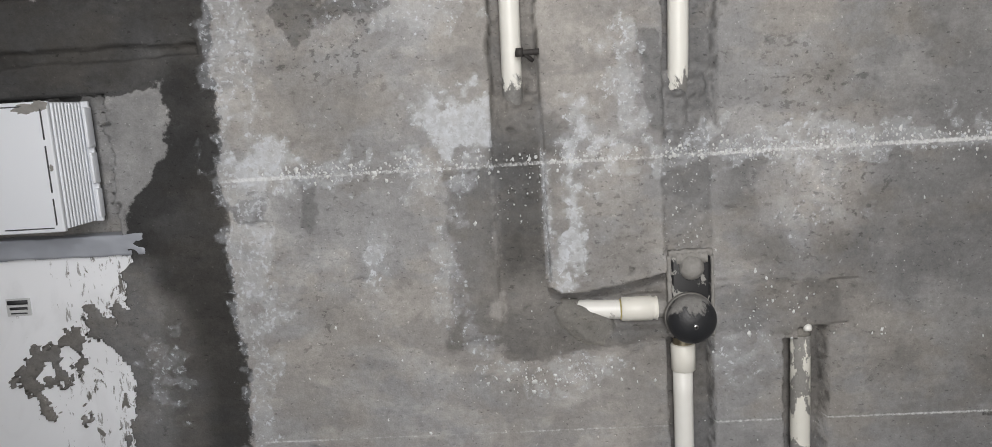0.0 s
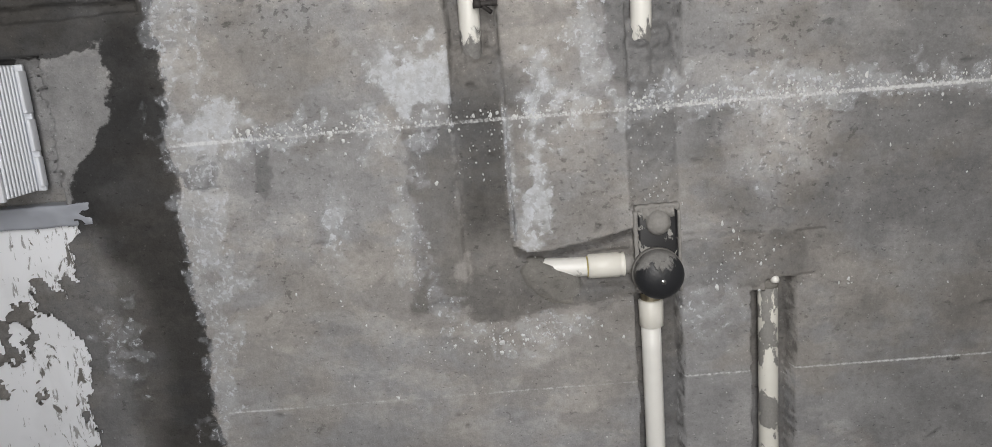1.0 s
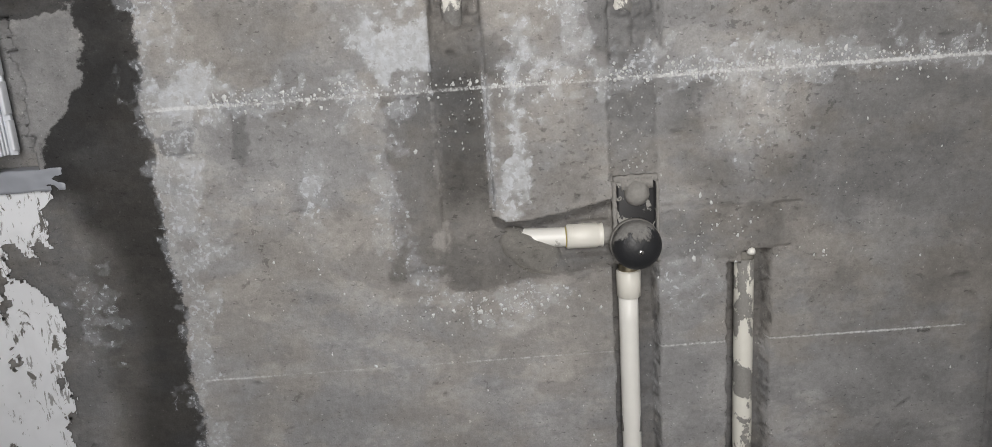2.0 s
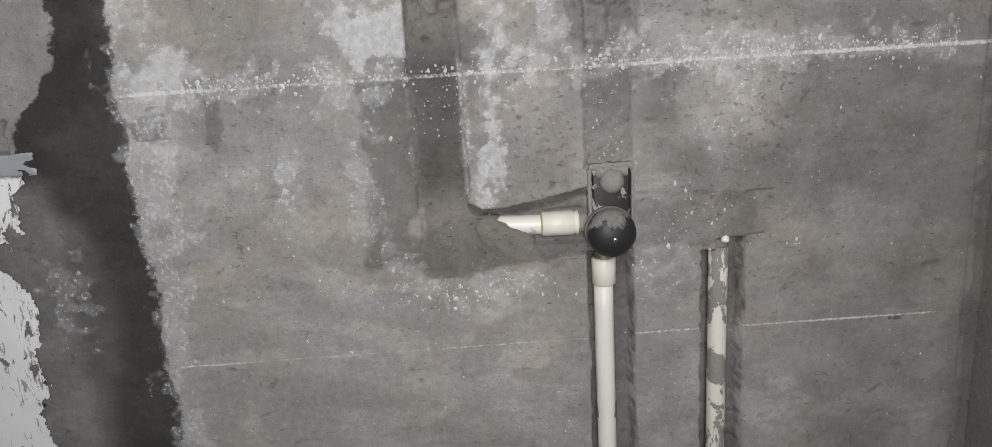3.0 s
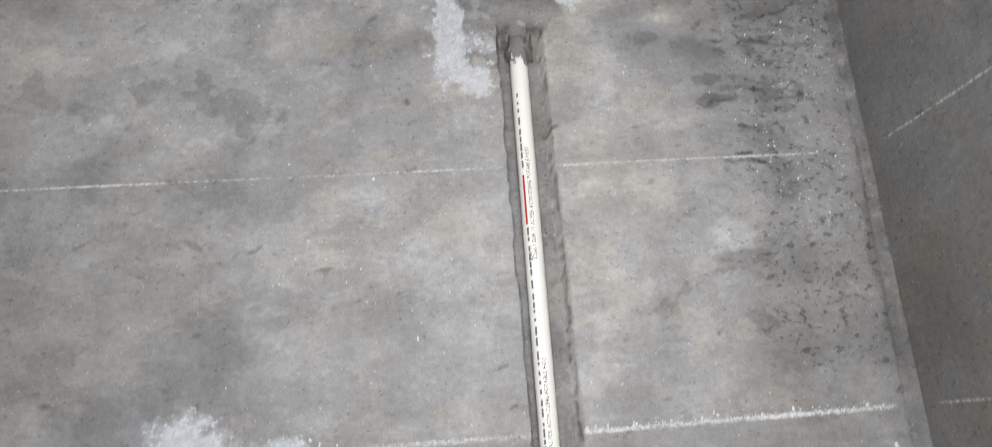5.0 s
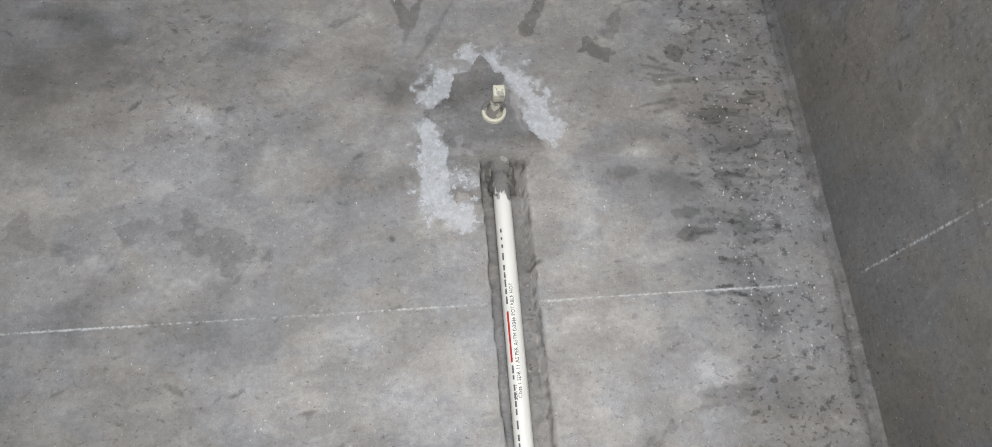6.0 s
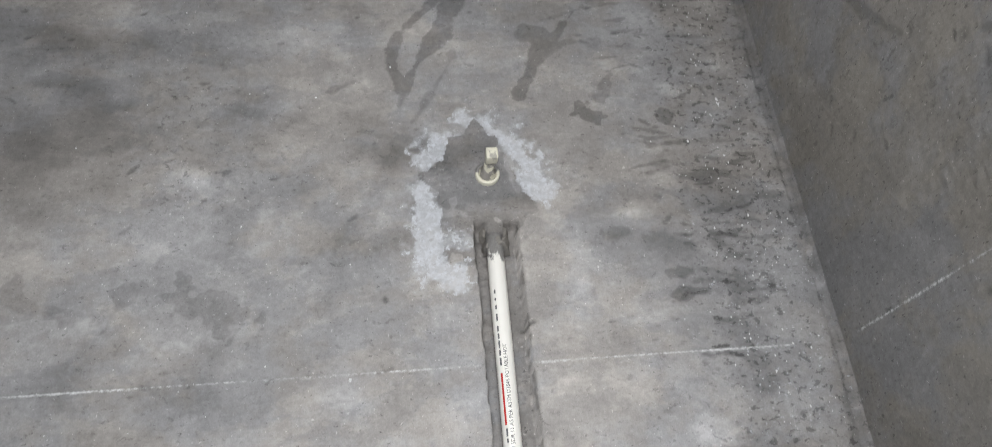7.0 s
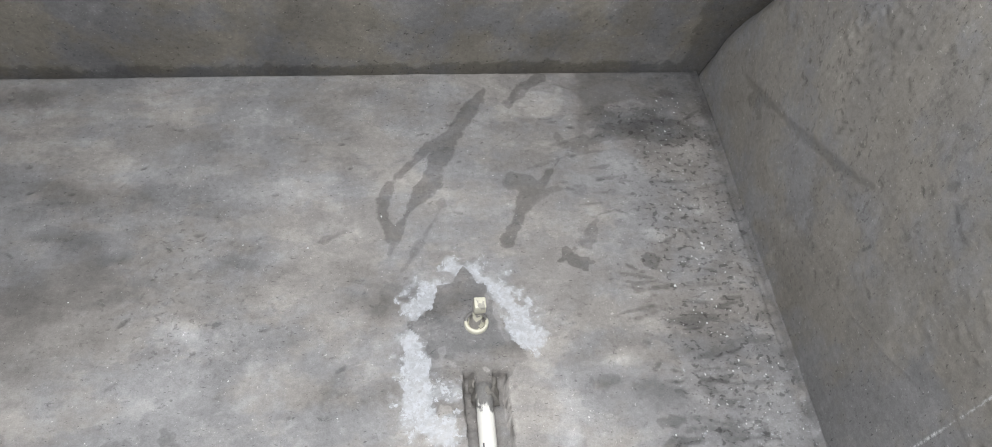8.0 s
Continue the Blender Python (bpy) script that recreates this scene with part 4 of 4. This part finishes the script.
# branch that turns down to the valve
pipe = thing("bent_water_pipe", (0.743, PY, 1.28), "cream plastic water pipe with an elbow, lying in a wall chase", "pipe", "water pipes in the wall")
ez = 1.4295
part("tube", local(tube_bm((-0.15, PY, ez + 0.003), (0.440, PY, ez), R), pipe), CPVC, pipe)
part("tube", local(tube_bm((0.439, PY, ez), (0.515, PY + 0.018, ez), R), pipe), CPVC, pipe)
part("tube", local(tube_bm((0.490, PY + 0.012, ez), (0.68, PY + 0.010, ez), R), pipe), CPVC, pipe)
part("tube", local(tube_bm((0.664, PY + 0.016, ez), (0.708, PY, ez), R), pipe), CPVC, pipe)
part("elbow", local(elbow_bm((0.7435, PY, ez), 0.0135), pipe), CPVC, pipe, "cream moulded pipe elbow")
part("glue_ring", local(lathe_bm(socket_profile(0.0130, 0.0014), (0.7025, PY, ez), (1, 0, 0)), pipe), GLUE, pipe, "yellow ring of pipe cement")
part("tube", local(bent_tube_bm(((0.7435, PY, 1.40), (0.7422, PY, 1.30), (0.7400, PY + 0.030, 1.20)), R), pipe), cement_end("caked_branch_end", 1.318, 1.250), pipe)


def mound_bm(x0, x1, z0, z1, top, seed, n=26):
    """A hand-laid heap of mortar on the wall, thin at its rim."""
    bm = bmesh.new()
    rows = []
    for i in range(n):
        row = []
        for j in range(n):
            u, v = i / (n - 1), j / (n - 1)
            x, z = x0 + u * (x1 - x0), z0 + v * (z1 - z0)
            w = noise.fractal(Vector((x * 60, z * 60, seed)), 1.0, 2.0, 4)
            e = min(u * 3.5, (1 - u) * 3.5, v * 6.0, (1 - v) * (1.3 + 0.9 * w))
            t = max(0.0, min(1.0, e)) ** 0.7
            row.append(bm.verts.new((x + 0.004 * w, 0.026 - t * (0.026 + top) + 0.0016 * w, z + 0.005 * w)))
        rows.append(row)
    for a, b in zip(rows, rows[1:]):
        for j in range(n - 1):
            bm.faces.new((a[j], b[j], b[j + 1], a[j + 1]))
    bmesh.ops.recalc_face_normals(bm, faces=bm.faces)
    return bm


def mortar(x0, x1, z0, z1, top, seed, label):
    ob = mesh_ob("mortar_dab", mound_bm(x0, x1, z0, z1, top, seed), MORTAR)
    return tagged(ob, label, "mortar", "mortar over the pipes")


mortar(0.472, 0.69, 1.406, 1.447, 0.001, 8, "dark grey mortar packed over a pipe in the chase")
mortar(0.912, 0.949, 1.962, 2.004, -0.001, 11, "grey mortar packed over a pipe end")

def ragged_box_bm(x0, x1, y0, y1, z0, z1, amount, seed):
    """A lumpy bar of cement."""
    bm = box_bm(x0, x1, y0, y1, z0, z1)
    bmesh.ops.subdivide_edges(bm, edges=[e for e in bm.edges if e.calc_length() > 0.02], cuts=16, use_grid_fill=True)
    bmesh.ops.subdivide_edges(bm, edges=bm.edges[:], cuts=1, use_grid_fill=True)
    mid = Vector(((x0 + x1) / 2, (y0 + y1) / 2, (z0 + z1) / 2))
    for v in bm.verts:
        w = noise.fractal(v.co * 190 + Vector((seed, 0, 0)), 1.0, 2.0, 4)
        side = v.co - mid
        v.co += Vector((side.x, side.y, 0) if z1 - z0 > x1 - x0 else (0, side.y, side.z)).normalized() * amount * w
    return bm


# hook that pins the pipe
hook = thing("pipe_hook", (0.76, 0.0, 1.319), "dull iron hook nail holding the pipe in the chase", "pipe hook")
part("shank", local(ragged_box_bm(0.752, 0.7725, -0.001, 0.006, 1.3160, 1.3215, 0.0012, 6), hook), RUST, hook)
part("head", local(ragged_box_bm(0.7475, 0.7555, -0.0040, 0.004, 1.3145, 1.3235, 0.0014, 7), hook), RUST, hook)
part("barb", local(tube_bm((0.757, 0.002, 1.3165), (0.7655, 0.008, 1.310), 0.0024, 10, rings=3), hook), RUST, hook)

# stub with a socket that leads into the valve
stub = thing("pipe_stub", (0.86, PY, 1.031), "cream pipe stub with a socket running into the valve", "pipe", "water pipes in the wall")
part("tube", local(tube_bm((0.800, PY, 1.0310), (0.852, PY - 0.001, 1.0295), R), stub), CPVC_CLEAN, stub)
part("socket", local(lathe_bm([(0.0125, 0), (0.0138, 0.0012), (0.0140, 0.034), (0.0128, 0.0352), (0.0128, 0.038), (0.0138, 0.0395), (0.0138, 0.0405)], (0.850, PY - 0.001, 1.0298), (1, 0, -0.02)), stub), CPVC, stub, "cream socket")
part("glue_ring", local(lathe_bm(socket_profile(0.0122, 0.0016), (0.8486, PY - 0.001, 1.0297), (1, 0, 0)), stub), GLUE, stub, "yellow ring of pipe cement")
part("thread", local(lathe_bm([(0.0105 + 0.0012 * (n % 2), 0.0014 * n) for n in range(11)], (0.889, PY - 0.001, 1.0290), (1, 0, 0)), stub), CRUST, stub, "cement-crusted thread")
bm = bmesh.new()
bmesh.ops.create_icosphere(bm, subdivisions=4, radius=1.0)
for v in bm.verts:
    w = noise.fractal(v.co * 2.5 + Vector((3, 1, 7)), 1.0, 2.0, 4)
    v.co = Vector((0.809 + v.co.x * 0.038 * (1 + 0.1 * w), 0.013 + v.co.y * (0.017 + 0.002 * w), 1.014 + v.co.z * (0.027 + 0.002 * w) - (v.co.x * 0.014)))
tagged(mesh_ob("mortar_dab", bm, MORTAR), "smoothed grey mortar over the pipe stub", "mortar", "mortar over the pipes")

# supply from below
feed = thing("supply_pipe", (0.917, PY, 0.98), "cream plastic water pipe rising into the valve", "pipe", "water pipes in the wall")
part("tube", local(tube_bm((0.918, PY, 0.45), (0.9175, PY - 0.003, 0.962), R, wobble=0.0004), feed), CPVC_CLEAN, feed)
part("socket", local(lathe_bm([(0.0118, 0), (0.0134, 0.001), (0.0138, 0.030), (0.0128, 0.0315)], (0.9178, PY - 0.005, 0.956), (0, 0, 1)), feed), CPVC, feed, "cream socket")
part("thread", local(lathe_bm([(0.0105 + 0.0008 * (n % 2), 0.0014 * n) for n in range(9)], (0.9178, PY - 0.005, 0.987), (0, 0, 1)), feed), BRASS, feed, "dull brass thread")
part("cement_crust", local(lathe_bm([(R + 0.0002, 0), (R + 0.0013, 0.003), (R + 0.001, 0.02), (R + 0.0002, 0.026)], (0.918, PY, 0.785), (0, 0, 1)), feed), MORTAR, feed, "cement crust")

# capped pipe, spattered with cement
cap = thing("capped_pipe", (1.05, PY, 0.9), "cement-spattered white pipe ending in a small plug", "pipe", "water pipes in the wall")
part("tube", local(tube_bm((1.0492, PY, 0.45), (1.0500, PY, 0.990), R), cap), CPVC_FOUL, cap)
part("shoulder", local(lathe_bm([(R, 0), (R - 0.0006, 0.004), (0.0075, 0.008), (0.006, 0.009)], (1.0502, PY, 0.990), (0, 0, 1)), cap), MORTAR, cap)
part("plug", local(lathe_bm([(0.0048, 0), (0.0050, 0.003), (0.0040, 0.006), (0.0015, 0.0075)], (1.0545, PY - 0.010, 0.9975), (0, 0, 1)), cap), CPVC_CLEAN, cap, "small white plug")

# riser to the shower outlet
riser = thing("shower_riser_pipe", (0.926, PY, 1.3), "white plastic riser pipe with printed text, in a deep chase", "pipe", "water pipes in the wall")
RX0, RX1 = 0.9205, 0.9285
mid = RX0 + (RX1 - RX0) * 0.25
part("tube", local(bent_tube_bm(((mid, PY, 1.405), (RX0 + 0.001, PY, 1.28), (RX0, PY + 0.030, 1.175)), R), riser), cement_end("caked_riser_foot", 1.322, 1.228), riser)
part("tube", local(tube_bm((mid, PY, 1.405), (RX1, PY, 1.99), R, rings=24), riser), cement_end("caked_riser_head", 1.935, 1.985), riser)


def on_riser(u, along, lift=0.0003):
    """A place on the riser's skin: u metres round it to the right of its front, along metres up."""
    a = u / R
    x = RX0 + (RX1 - RX0) * (along - 1.21) / 0.78
    return Vector((x + (R + lift) * math.sin(a), PY - (R + lift) * math.cos(a), along))


def bar_bm(u0, u1, a0, a1):
    bm = bmesh.new()
    n = max(2, int((a1 - a0) / 0.01))
    rows = [[bm.verts.new(on_riser(u0 + (u1 - u0) * i / 3, a0 + (a1 - a0) * j / n)) for i in range(4)] for j in range(n + 1)]
    for p, q in zip(rows, rows[1:]):
        for i in range(3):
            bm.faces.new((p[i], p[i + 1], q[i + 1], q[i]))
    return bm


def text_bm(text, size, u, along):
    """Text that reads upwards along the riser, bent to its skin."""
    cu = bpy.data.curves.new("print", "FONT")
    cu.body, cu.size, cu.resolution_u = text, size, 2
    ob = bpy.data.objects.new("print", cu)
    scene.collection.objects.link(ob)
    me = bpy.data.meshes.new_from_object(ob.evaluated_get(bpy.context.evaluated_depsgraph_get()))
    bpy.data.objects.remove(ob)
    bm = bmesh.new()
    bm.from_mesh(me)
    for v in bm.verts:
        v.co = on_riser(u - v.co.y, along + v.co.x)
    return bm


for start in (1.45, 1.70):
    part("print", local(text_bm("Class 1 SDR 11 AS PER ASTM D2846 POTABLE HOT", 0.0062, 0.0016, start), riser), INK, riser, "small dark printed text")
part("print", local(text_bm("SDR 11", 0.0060, -0.0035, 1.698), riser), INK, riser, "small dark printed text")
part("red_bar", local(bar_bm(-0.0082, -0.0058, 1.742, 1.803), riser), RED, riser, "red printed stripe")
rnd = random.Random(12)
for at, end in ((1.812, 1.905), (1.43, 1.735)):
    while at < end:
        size = rnd.choice((0.0035, 0.005, 0.007, 0.0095))
        part("print_bar", local(bar_bm(-0.0077, -0.0055, at, at + size), riser), PALE_INK, riser, "dark printed bar")
        at += size + rnd.choice((0.002, 0.0026, 0.006))

# valve --------------------------------------------------------------------
valve = thing("concealed_valve", (0.927, 0.0, 1.03), "black plastic-capped concealed valve crusted with cement", "valve")
part("body", local(box_bm(0.906, 0.948, 0.0, 0.028, 0.995, 1.088, 0.003), valve), BLACK, valve)
part("guard_plate", local(box_bm(0.9045, 0.9480, -0.006, 0.004, 1.000, 1.0905, 0.004, 3), valve), BLACK, valve, "black guard plate with cement on its rim")
part("rim", local(ragged_box_bm(0.9006, 0.9046, -0.0060, 0.006, 1.003, 1.0905, 0.0018, 1), valve), CRUST, valve)
part("rim", local(ragged_box_bm(0.9484, 0.9512, -0.0056, 0.006, 0.998, 1.0905, 0.0018, 2), valve), CRUST, valve)
part("rim", local(ragged_box_bm(0.9025, 0.9505, -0.0050, 0.006, 1.0890, 1.0965, 0.0022, 3), valve), CRUST, valve)
bm = bmesh.new()
bmesh.ops.create_icosphere(bm, subdivisions=4, radius=1.0)
for v in bm.verts:
    w = noise.fractal(v.co * 2.0, 1.0, 2.0, 4)
    v.co = Vector((0.9265 + v.co.x * 0.0135 * (1 + 0.08 * w), -0.006 + v.co.y * 0.012, 1.0765 + (v.co.z * 0.0125 + (0.002 if v.co.z > 0 else 0)) * (1 + 0.08 * w)))
part("boss", local(bm, valve), CRUST, valve, "boss coated in grey cement")
part("crust", local(ragged_box_bm(0.910, 0.944, -0.0085, 0.0, 1.083, 1.0935, 0.0028, 4), valve), CRUST, valve)
dome = [(0.0262, 0.0), (0.0266, 0.006), (0.0264, 0.014)] + [(0.0264 * math.cos(radians(a)), 0.014 + 0.0150 * math.sin(radians(a))) for a in range(8, 90, 8)]
part("cap", local(lathe_bm(dome, (0.9225, -0.010, 1.0235), (0, -1, 0), 56), valve), cement_end("caked_black_cap", 1.020, 1.062, (0.022, 0.023, 0.026), 0.45), valve, "domed black plastic cap")
part("cap_crust", local(lathe_bm([(0.0246, 0), (0.0275, 0.002), (0.0272, 0.008), (0.0250, 0.010)], (0.9225, -0.006, 1.0232), (0, -1, 0), 56), valve), CRUST, valve)
sx, sz = 0.9235, 1.0200
screw = part("screw", local(lathe_bm([(0.0029, 0.0), (0.0029, 0.0010), (0.0020, 0.0016)], (sx, -0.0385, sz), (0, -1, 0), 20), valve), STEEL, valve, "bright cross-head screw")
part("slot", join(local(box_bm(sx - 0.0020, sx + 0.0020, -0.0402, -0.0398, sz - 0.0003, sz + 0.0003), valve), local(box_bm(sx - 0.0003, sx + 0.0003, -0.0402, -0.0398, sz - 0.0020, sz + 0.0020), valve)), CRACK, screw)

# shower outlet ------------------------------------------------------------
plug = thing("shower_outlet_plug", (0.926, 0.0, 2.066), "ivory plastic pipe plug standing out of the mortar patch", "pipe plug")
part("flange", local(lathe_bm([(0.0155, -0.002), (0.0160, 0.0), (0.0162, 0.008), (0.0150, 0.0095), (0.0125, 0.0096), (0.0120, 0.006)], (0.926, -0.001, 2.067), (0, -1, 0)), plug), cement_end("caked_flange", 2.062, 2.084, (0.72, 0.70, 0.58), 0.4), plug, "ivory ring flange")
part("stem", local(lathe_bm([(0.0118, 0.0), (0.0115, 0.010), (0.0068, 0.014), (0.0064, 0.050)], (0.926, -0.001, 2.067), (0, -1, 0)), plug), FOULED, plug, "cement-smeared stem")
head = box_bm(0.9195, 0.9345, -0.064, -0.047, 2.0580, 2.0735, 0.0018)
part("square_head", local(head, plug), IVORY, plug, "square ivory head")

# cistern ------------------------------------------------------------------
tank = thing("concealed_cistern", (0.10, 0.03, 1.0), "white plastic concealed cistern smeared with cement, built into the wall", "cistern")
part("body", local(box_bm(-0.115, 0.330, 0.006, 0.0295, 0.79, 1.127, 0.004), tank), SMEARED, tank)
BX = 0.2675         # side of the access box
box = part("access_box", local(box_bm(-0.11, BX - 0.004, -0.052, 0.029, 1.163, 1.2965, 0.002), tank), WHITE, tank, "white access box with a ribbed side")
for n in range(9):
    y0 = -0.050 + 0.0062 * n
    part("rib", local(box_bm(BX - 0.0045, BX, y0, y0 + 0.0036, 1.164, 1.2955, 0.0012), tank), WHITE, box)
part("rim", local(box_bm(BX - 0.004, BX + 0.006, 0.0060, 0.0100, 1.163, 1.2965, 0.001), tank), WHITE, box)
part("cover", local(box_bm(-0.112, BX - 0.001, -0.0575, -0.0515, 1.1615, 1.2975, 0.0015), tank), WHITE, box, "flat white cover")
for z0, z1 in ((1.169, 1.197), (1.203, 1.252), (1.258, 1.290)):
    part("edge_line", local(box_bm(BX - 0.0090, BX - 0.0076, -0.0582, -0.0570, z0, z1), tank), INK, box, "thin black printed line")
for x0, x1 in ((-0.10, 0.05), (0.058, 0.128), (0.136, 0.196), (0.203, 0.256)):
    part("edge_line", local(box_bm(x0, x1, -0.0582, -0.0570, 1.1655, 1.1667), tank), INK, box, "thin black printed line")
for x0, x1 in ((0.05, 0.14), (0.186, 0.24)):
    part("edge_line", local(box_bm(x0, x1, -0.0582, -0.0570, 1.2925, 1.2937), tank), INK, box, "thin black printed line")
for z0, z1, lean in ((1.168, 1.200, 0.004), (1.206, 1.240, 0.002), (1.246, 1.290, 0.0)):
    part("rim", local(box_bm(BX + 0.0035, BX + 0.0075, -0.004 + lean, 0.010, z0, z1, 0.0012), tank), WHITE, box, "broken white flange")


def flake_bm(cx, cz, rx, rz, y, seed, n=26):
    """A thin ragged flake of cement on an upright face."""
    bm = bmesh.new()
    mid = bm.verts.new((cx, y - 0.0012, cz))
    rim = []
    for i in range(n):
        a = 6.2831853 * i / n
        q = 1.0 + 0.55 * noise.noise(Vector((2.2 * math.cos(a), 2.2 * math.sin(a), seed)))
        rim.append(bm.verts.new((cx + rx * q * math.cos(a), y, cz + rz * q * math.sin(a))))
    for i in range(n):
        bm.faces.new((mid, rim[i], rim[(i + 1) % n]))
    bmesh.ops.recalc_face_normals(bm, faces=bm.faces)
    return bm


for cx, cz, rx, rz in ((0.243, 1.2905, 0.012, 0.005), (0.258, 1.2930, 0.008, 0.006), (0.196, 1.268, 0.004, 0.007), (0.205, 1.291, 0.006, 0.004), (0.262, 1.229, 0.002, 0.004)):
    part("cement_flake", local(flake_bm(cx, cz, rx, rz, -0.0577, cx * 90), tank), CRUST, box, "grey cement flake")
plate = part("label", local(box_bm(0.146, 0.1745, 0.0045, 0.0065, 1.058, 1.0785, 0.0004), tank), plain("grey_label", (0.60, 0.61, 0.62), 0.5, bumpy=0.0), tank, "small grey maker's label")
for x0, x1, z0, z1 in ((0.148, 0.172, 1.0715, 1.0765), (0.150, 0.171, 1.0655, 1.0685), (0.151, 0.170, 1.0605, 1.0618)):
    part("print_bar", local(box_bm(x0, x1, 0.0036, 0.0050, z0, z1), tank), INK, plate, "dark printed bar")
bm = box_bm(-0.115, 0.318, 0.0, 0.028, 1.1235, 1.1465)
bmesh.ops.subdivide_edges(bm, edges=[e for e in bm.edges if e.calc_length() > 0.3], cuts=90, use_grid_fill=True)
bmesh.ops.subdivide_edges(bm, edges=[e for e in bm.edges if e.calc_length() > 0.015], cuts=7, use_grid_fill=True)
for v in bm.verts:
    w = noise.fractal(Vector((v.co.x * 34, v.co.z * 60, 5)), 1.0, 2.0, 4)
    v.co += Vector((0.010 * w * (v.co.x > 0.30), -0.0035 * w, 0.0022 * w))
film = tagged(mesh_ob("film_strip", bm, FILM), "crumpled grey polythene strip under the access box", "plastic film")


# lime and chalk specks ----------------------------------------------------
def specks(name, spots, label, seed):
    """Crumbs of lime stuck to the wall, all in one mesh."""
    rnd = random.Random(seed)
    verts, faces = [], []
    for x, y, z, r in spots:
        n, b = 6, len(verts)
        tall = rnd.uniform(0.8, 1.7)
        for i in range(n):
            a = 6.2831853 * i / n + rnd.uniform(-0.4, 0.4)
            q = r * rnd.uniform(0.6, 1.2)
            verts.append((x + q * math.cos(a), y, z + q * tall * math.sin(a)))
        verts.append((x, y - 0.5 * r - 0.0006, z))
        faces += [(b + i, b + (i + 1) % n, b + n) for i in range(n)]
    me = bpy.data.meshes.new(name)
    me.from_pydata(verts, [], faces)
    me.materials.append(DABS)
    return tagged(new(name, me), label, "lime specks", kind="stuff")


rnd = random.Random(4)
spots = []
for n in range(1250):
    x = rnd.uniform(0.46, 1.30)
    crowd = 0.35 + 0.65 * abs(math.sin(x * 13.0 + 0.6)) * (0.55 + 0.45 * math.sin(x * 41.0))
    if rnd.random() > crowd + 0.25 * (x > 0.97):
        continue
    up = abs(rnd.gauss(0, 0.0085)) - 0.002 if rnd.random() < 0.84 else -abs(rnd.gauss(0, 0.012))
    spots.append((x, 0.0, 1.2010 + up, abs(rnd.gauss(0.0003, 0.0008)) + 0.0003))
for n in range(190):
    x = rnd.uniform(0.96, 1.31) if n % 3 else rnd.uniform(0.45, 0.70)
    spots.append((x, 0.0, 1.506 + abs(rnd.gauss(0, 0.005)) - 0.002, abs(rnd.gauss(0.0003, 0.0008)) + 0.0003))
for n in range(170):
    spots.append((rnd.gauss(0.80, 0.06), 0.002, 1.19 - abs(rnd.gauss(0, 0.03)), abs(rnd.gauss(0.0003, 0.0005)) + 0.0003))
for n in range(110):
    spots.append((rnd.gauss(0.755, 0.05), 0.0, rnd.gauss(0.958, 0.009), abs(rnd.gauss(0.0003, 0.0008)) + 0.0003))
for n in range(90):
    spots.append((rnd.gauss(0.925, 0.018), 0.002, rnd.uniform(1.10, 1.23), abs(rnd.gauss(0.0003, 0.0004)) + 0.0003))
for n in range(60):
    spots.append((rnd.gauss(1.02, 0.035), 0.0, rnd.gauss(1.03, 0.018), abs(rnd.gauss(0.0004, 0.0006)) + 0.0003))
for n in range(130):
    spots.append((rnd.uniform(0.45, 1.33), 0.0, rnd.uniform(0.68, 1.18), abs(rnd.gauss(0.0003, 0.0005)) + 0.0003))
tagged(specks("lime_specks", spots, "white lime specks spattered along the chalk line", 2))
spots = []
for n in range(300):
    spots.append((rnd.gauss(1.27, 0.045), 0.0, rnd.uniform(1.7, 2.48), abs(rnd.gauss(0.0003, 0.0006)) + 0.0003))
for n in range(180):
    spots.append((rnd.uniform(0.4, 1.32), 0.0, rnd.uniform(1.52, 2.5), abs(rnd.gauss(0.0002, 0.0005)) + 0.0003))
spots = [s for s in spots if s[0] < 1.335 and not 0.9 < s[0] < 0.957]
specks("lime_specks", spots, "fine white lime specks on the plaster", 3)
spots = [(0.693, 0, 1.138, 0.0022), (0.575, 0, 1.015, 0.0016), (0.576, 0, 1.009, 0.0013), (0.600, 0, 0.985, 0.0014), (0.990, 0, 0.996, 0.0028), (1.135, 0, 0.995, 0.002),
         (1.1345, 0, 0.990, 0.0018), (0.807, 0, 0.971, 0.0022), (0.749, 0, 0.953, 0.0035), (0.527, 0, 1.027, 0.0015), (0.626, 0, 0.896, 0.0022), (1.312, 0, 1.462, 0.003), (1.312, 0, 1.455, 0.002), (0.744, 0, 1.806, 0.0018)]
specks("lime_drips", spots, "larger white lime drips on the plaster", 5)
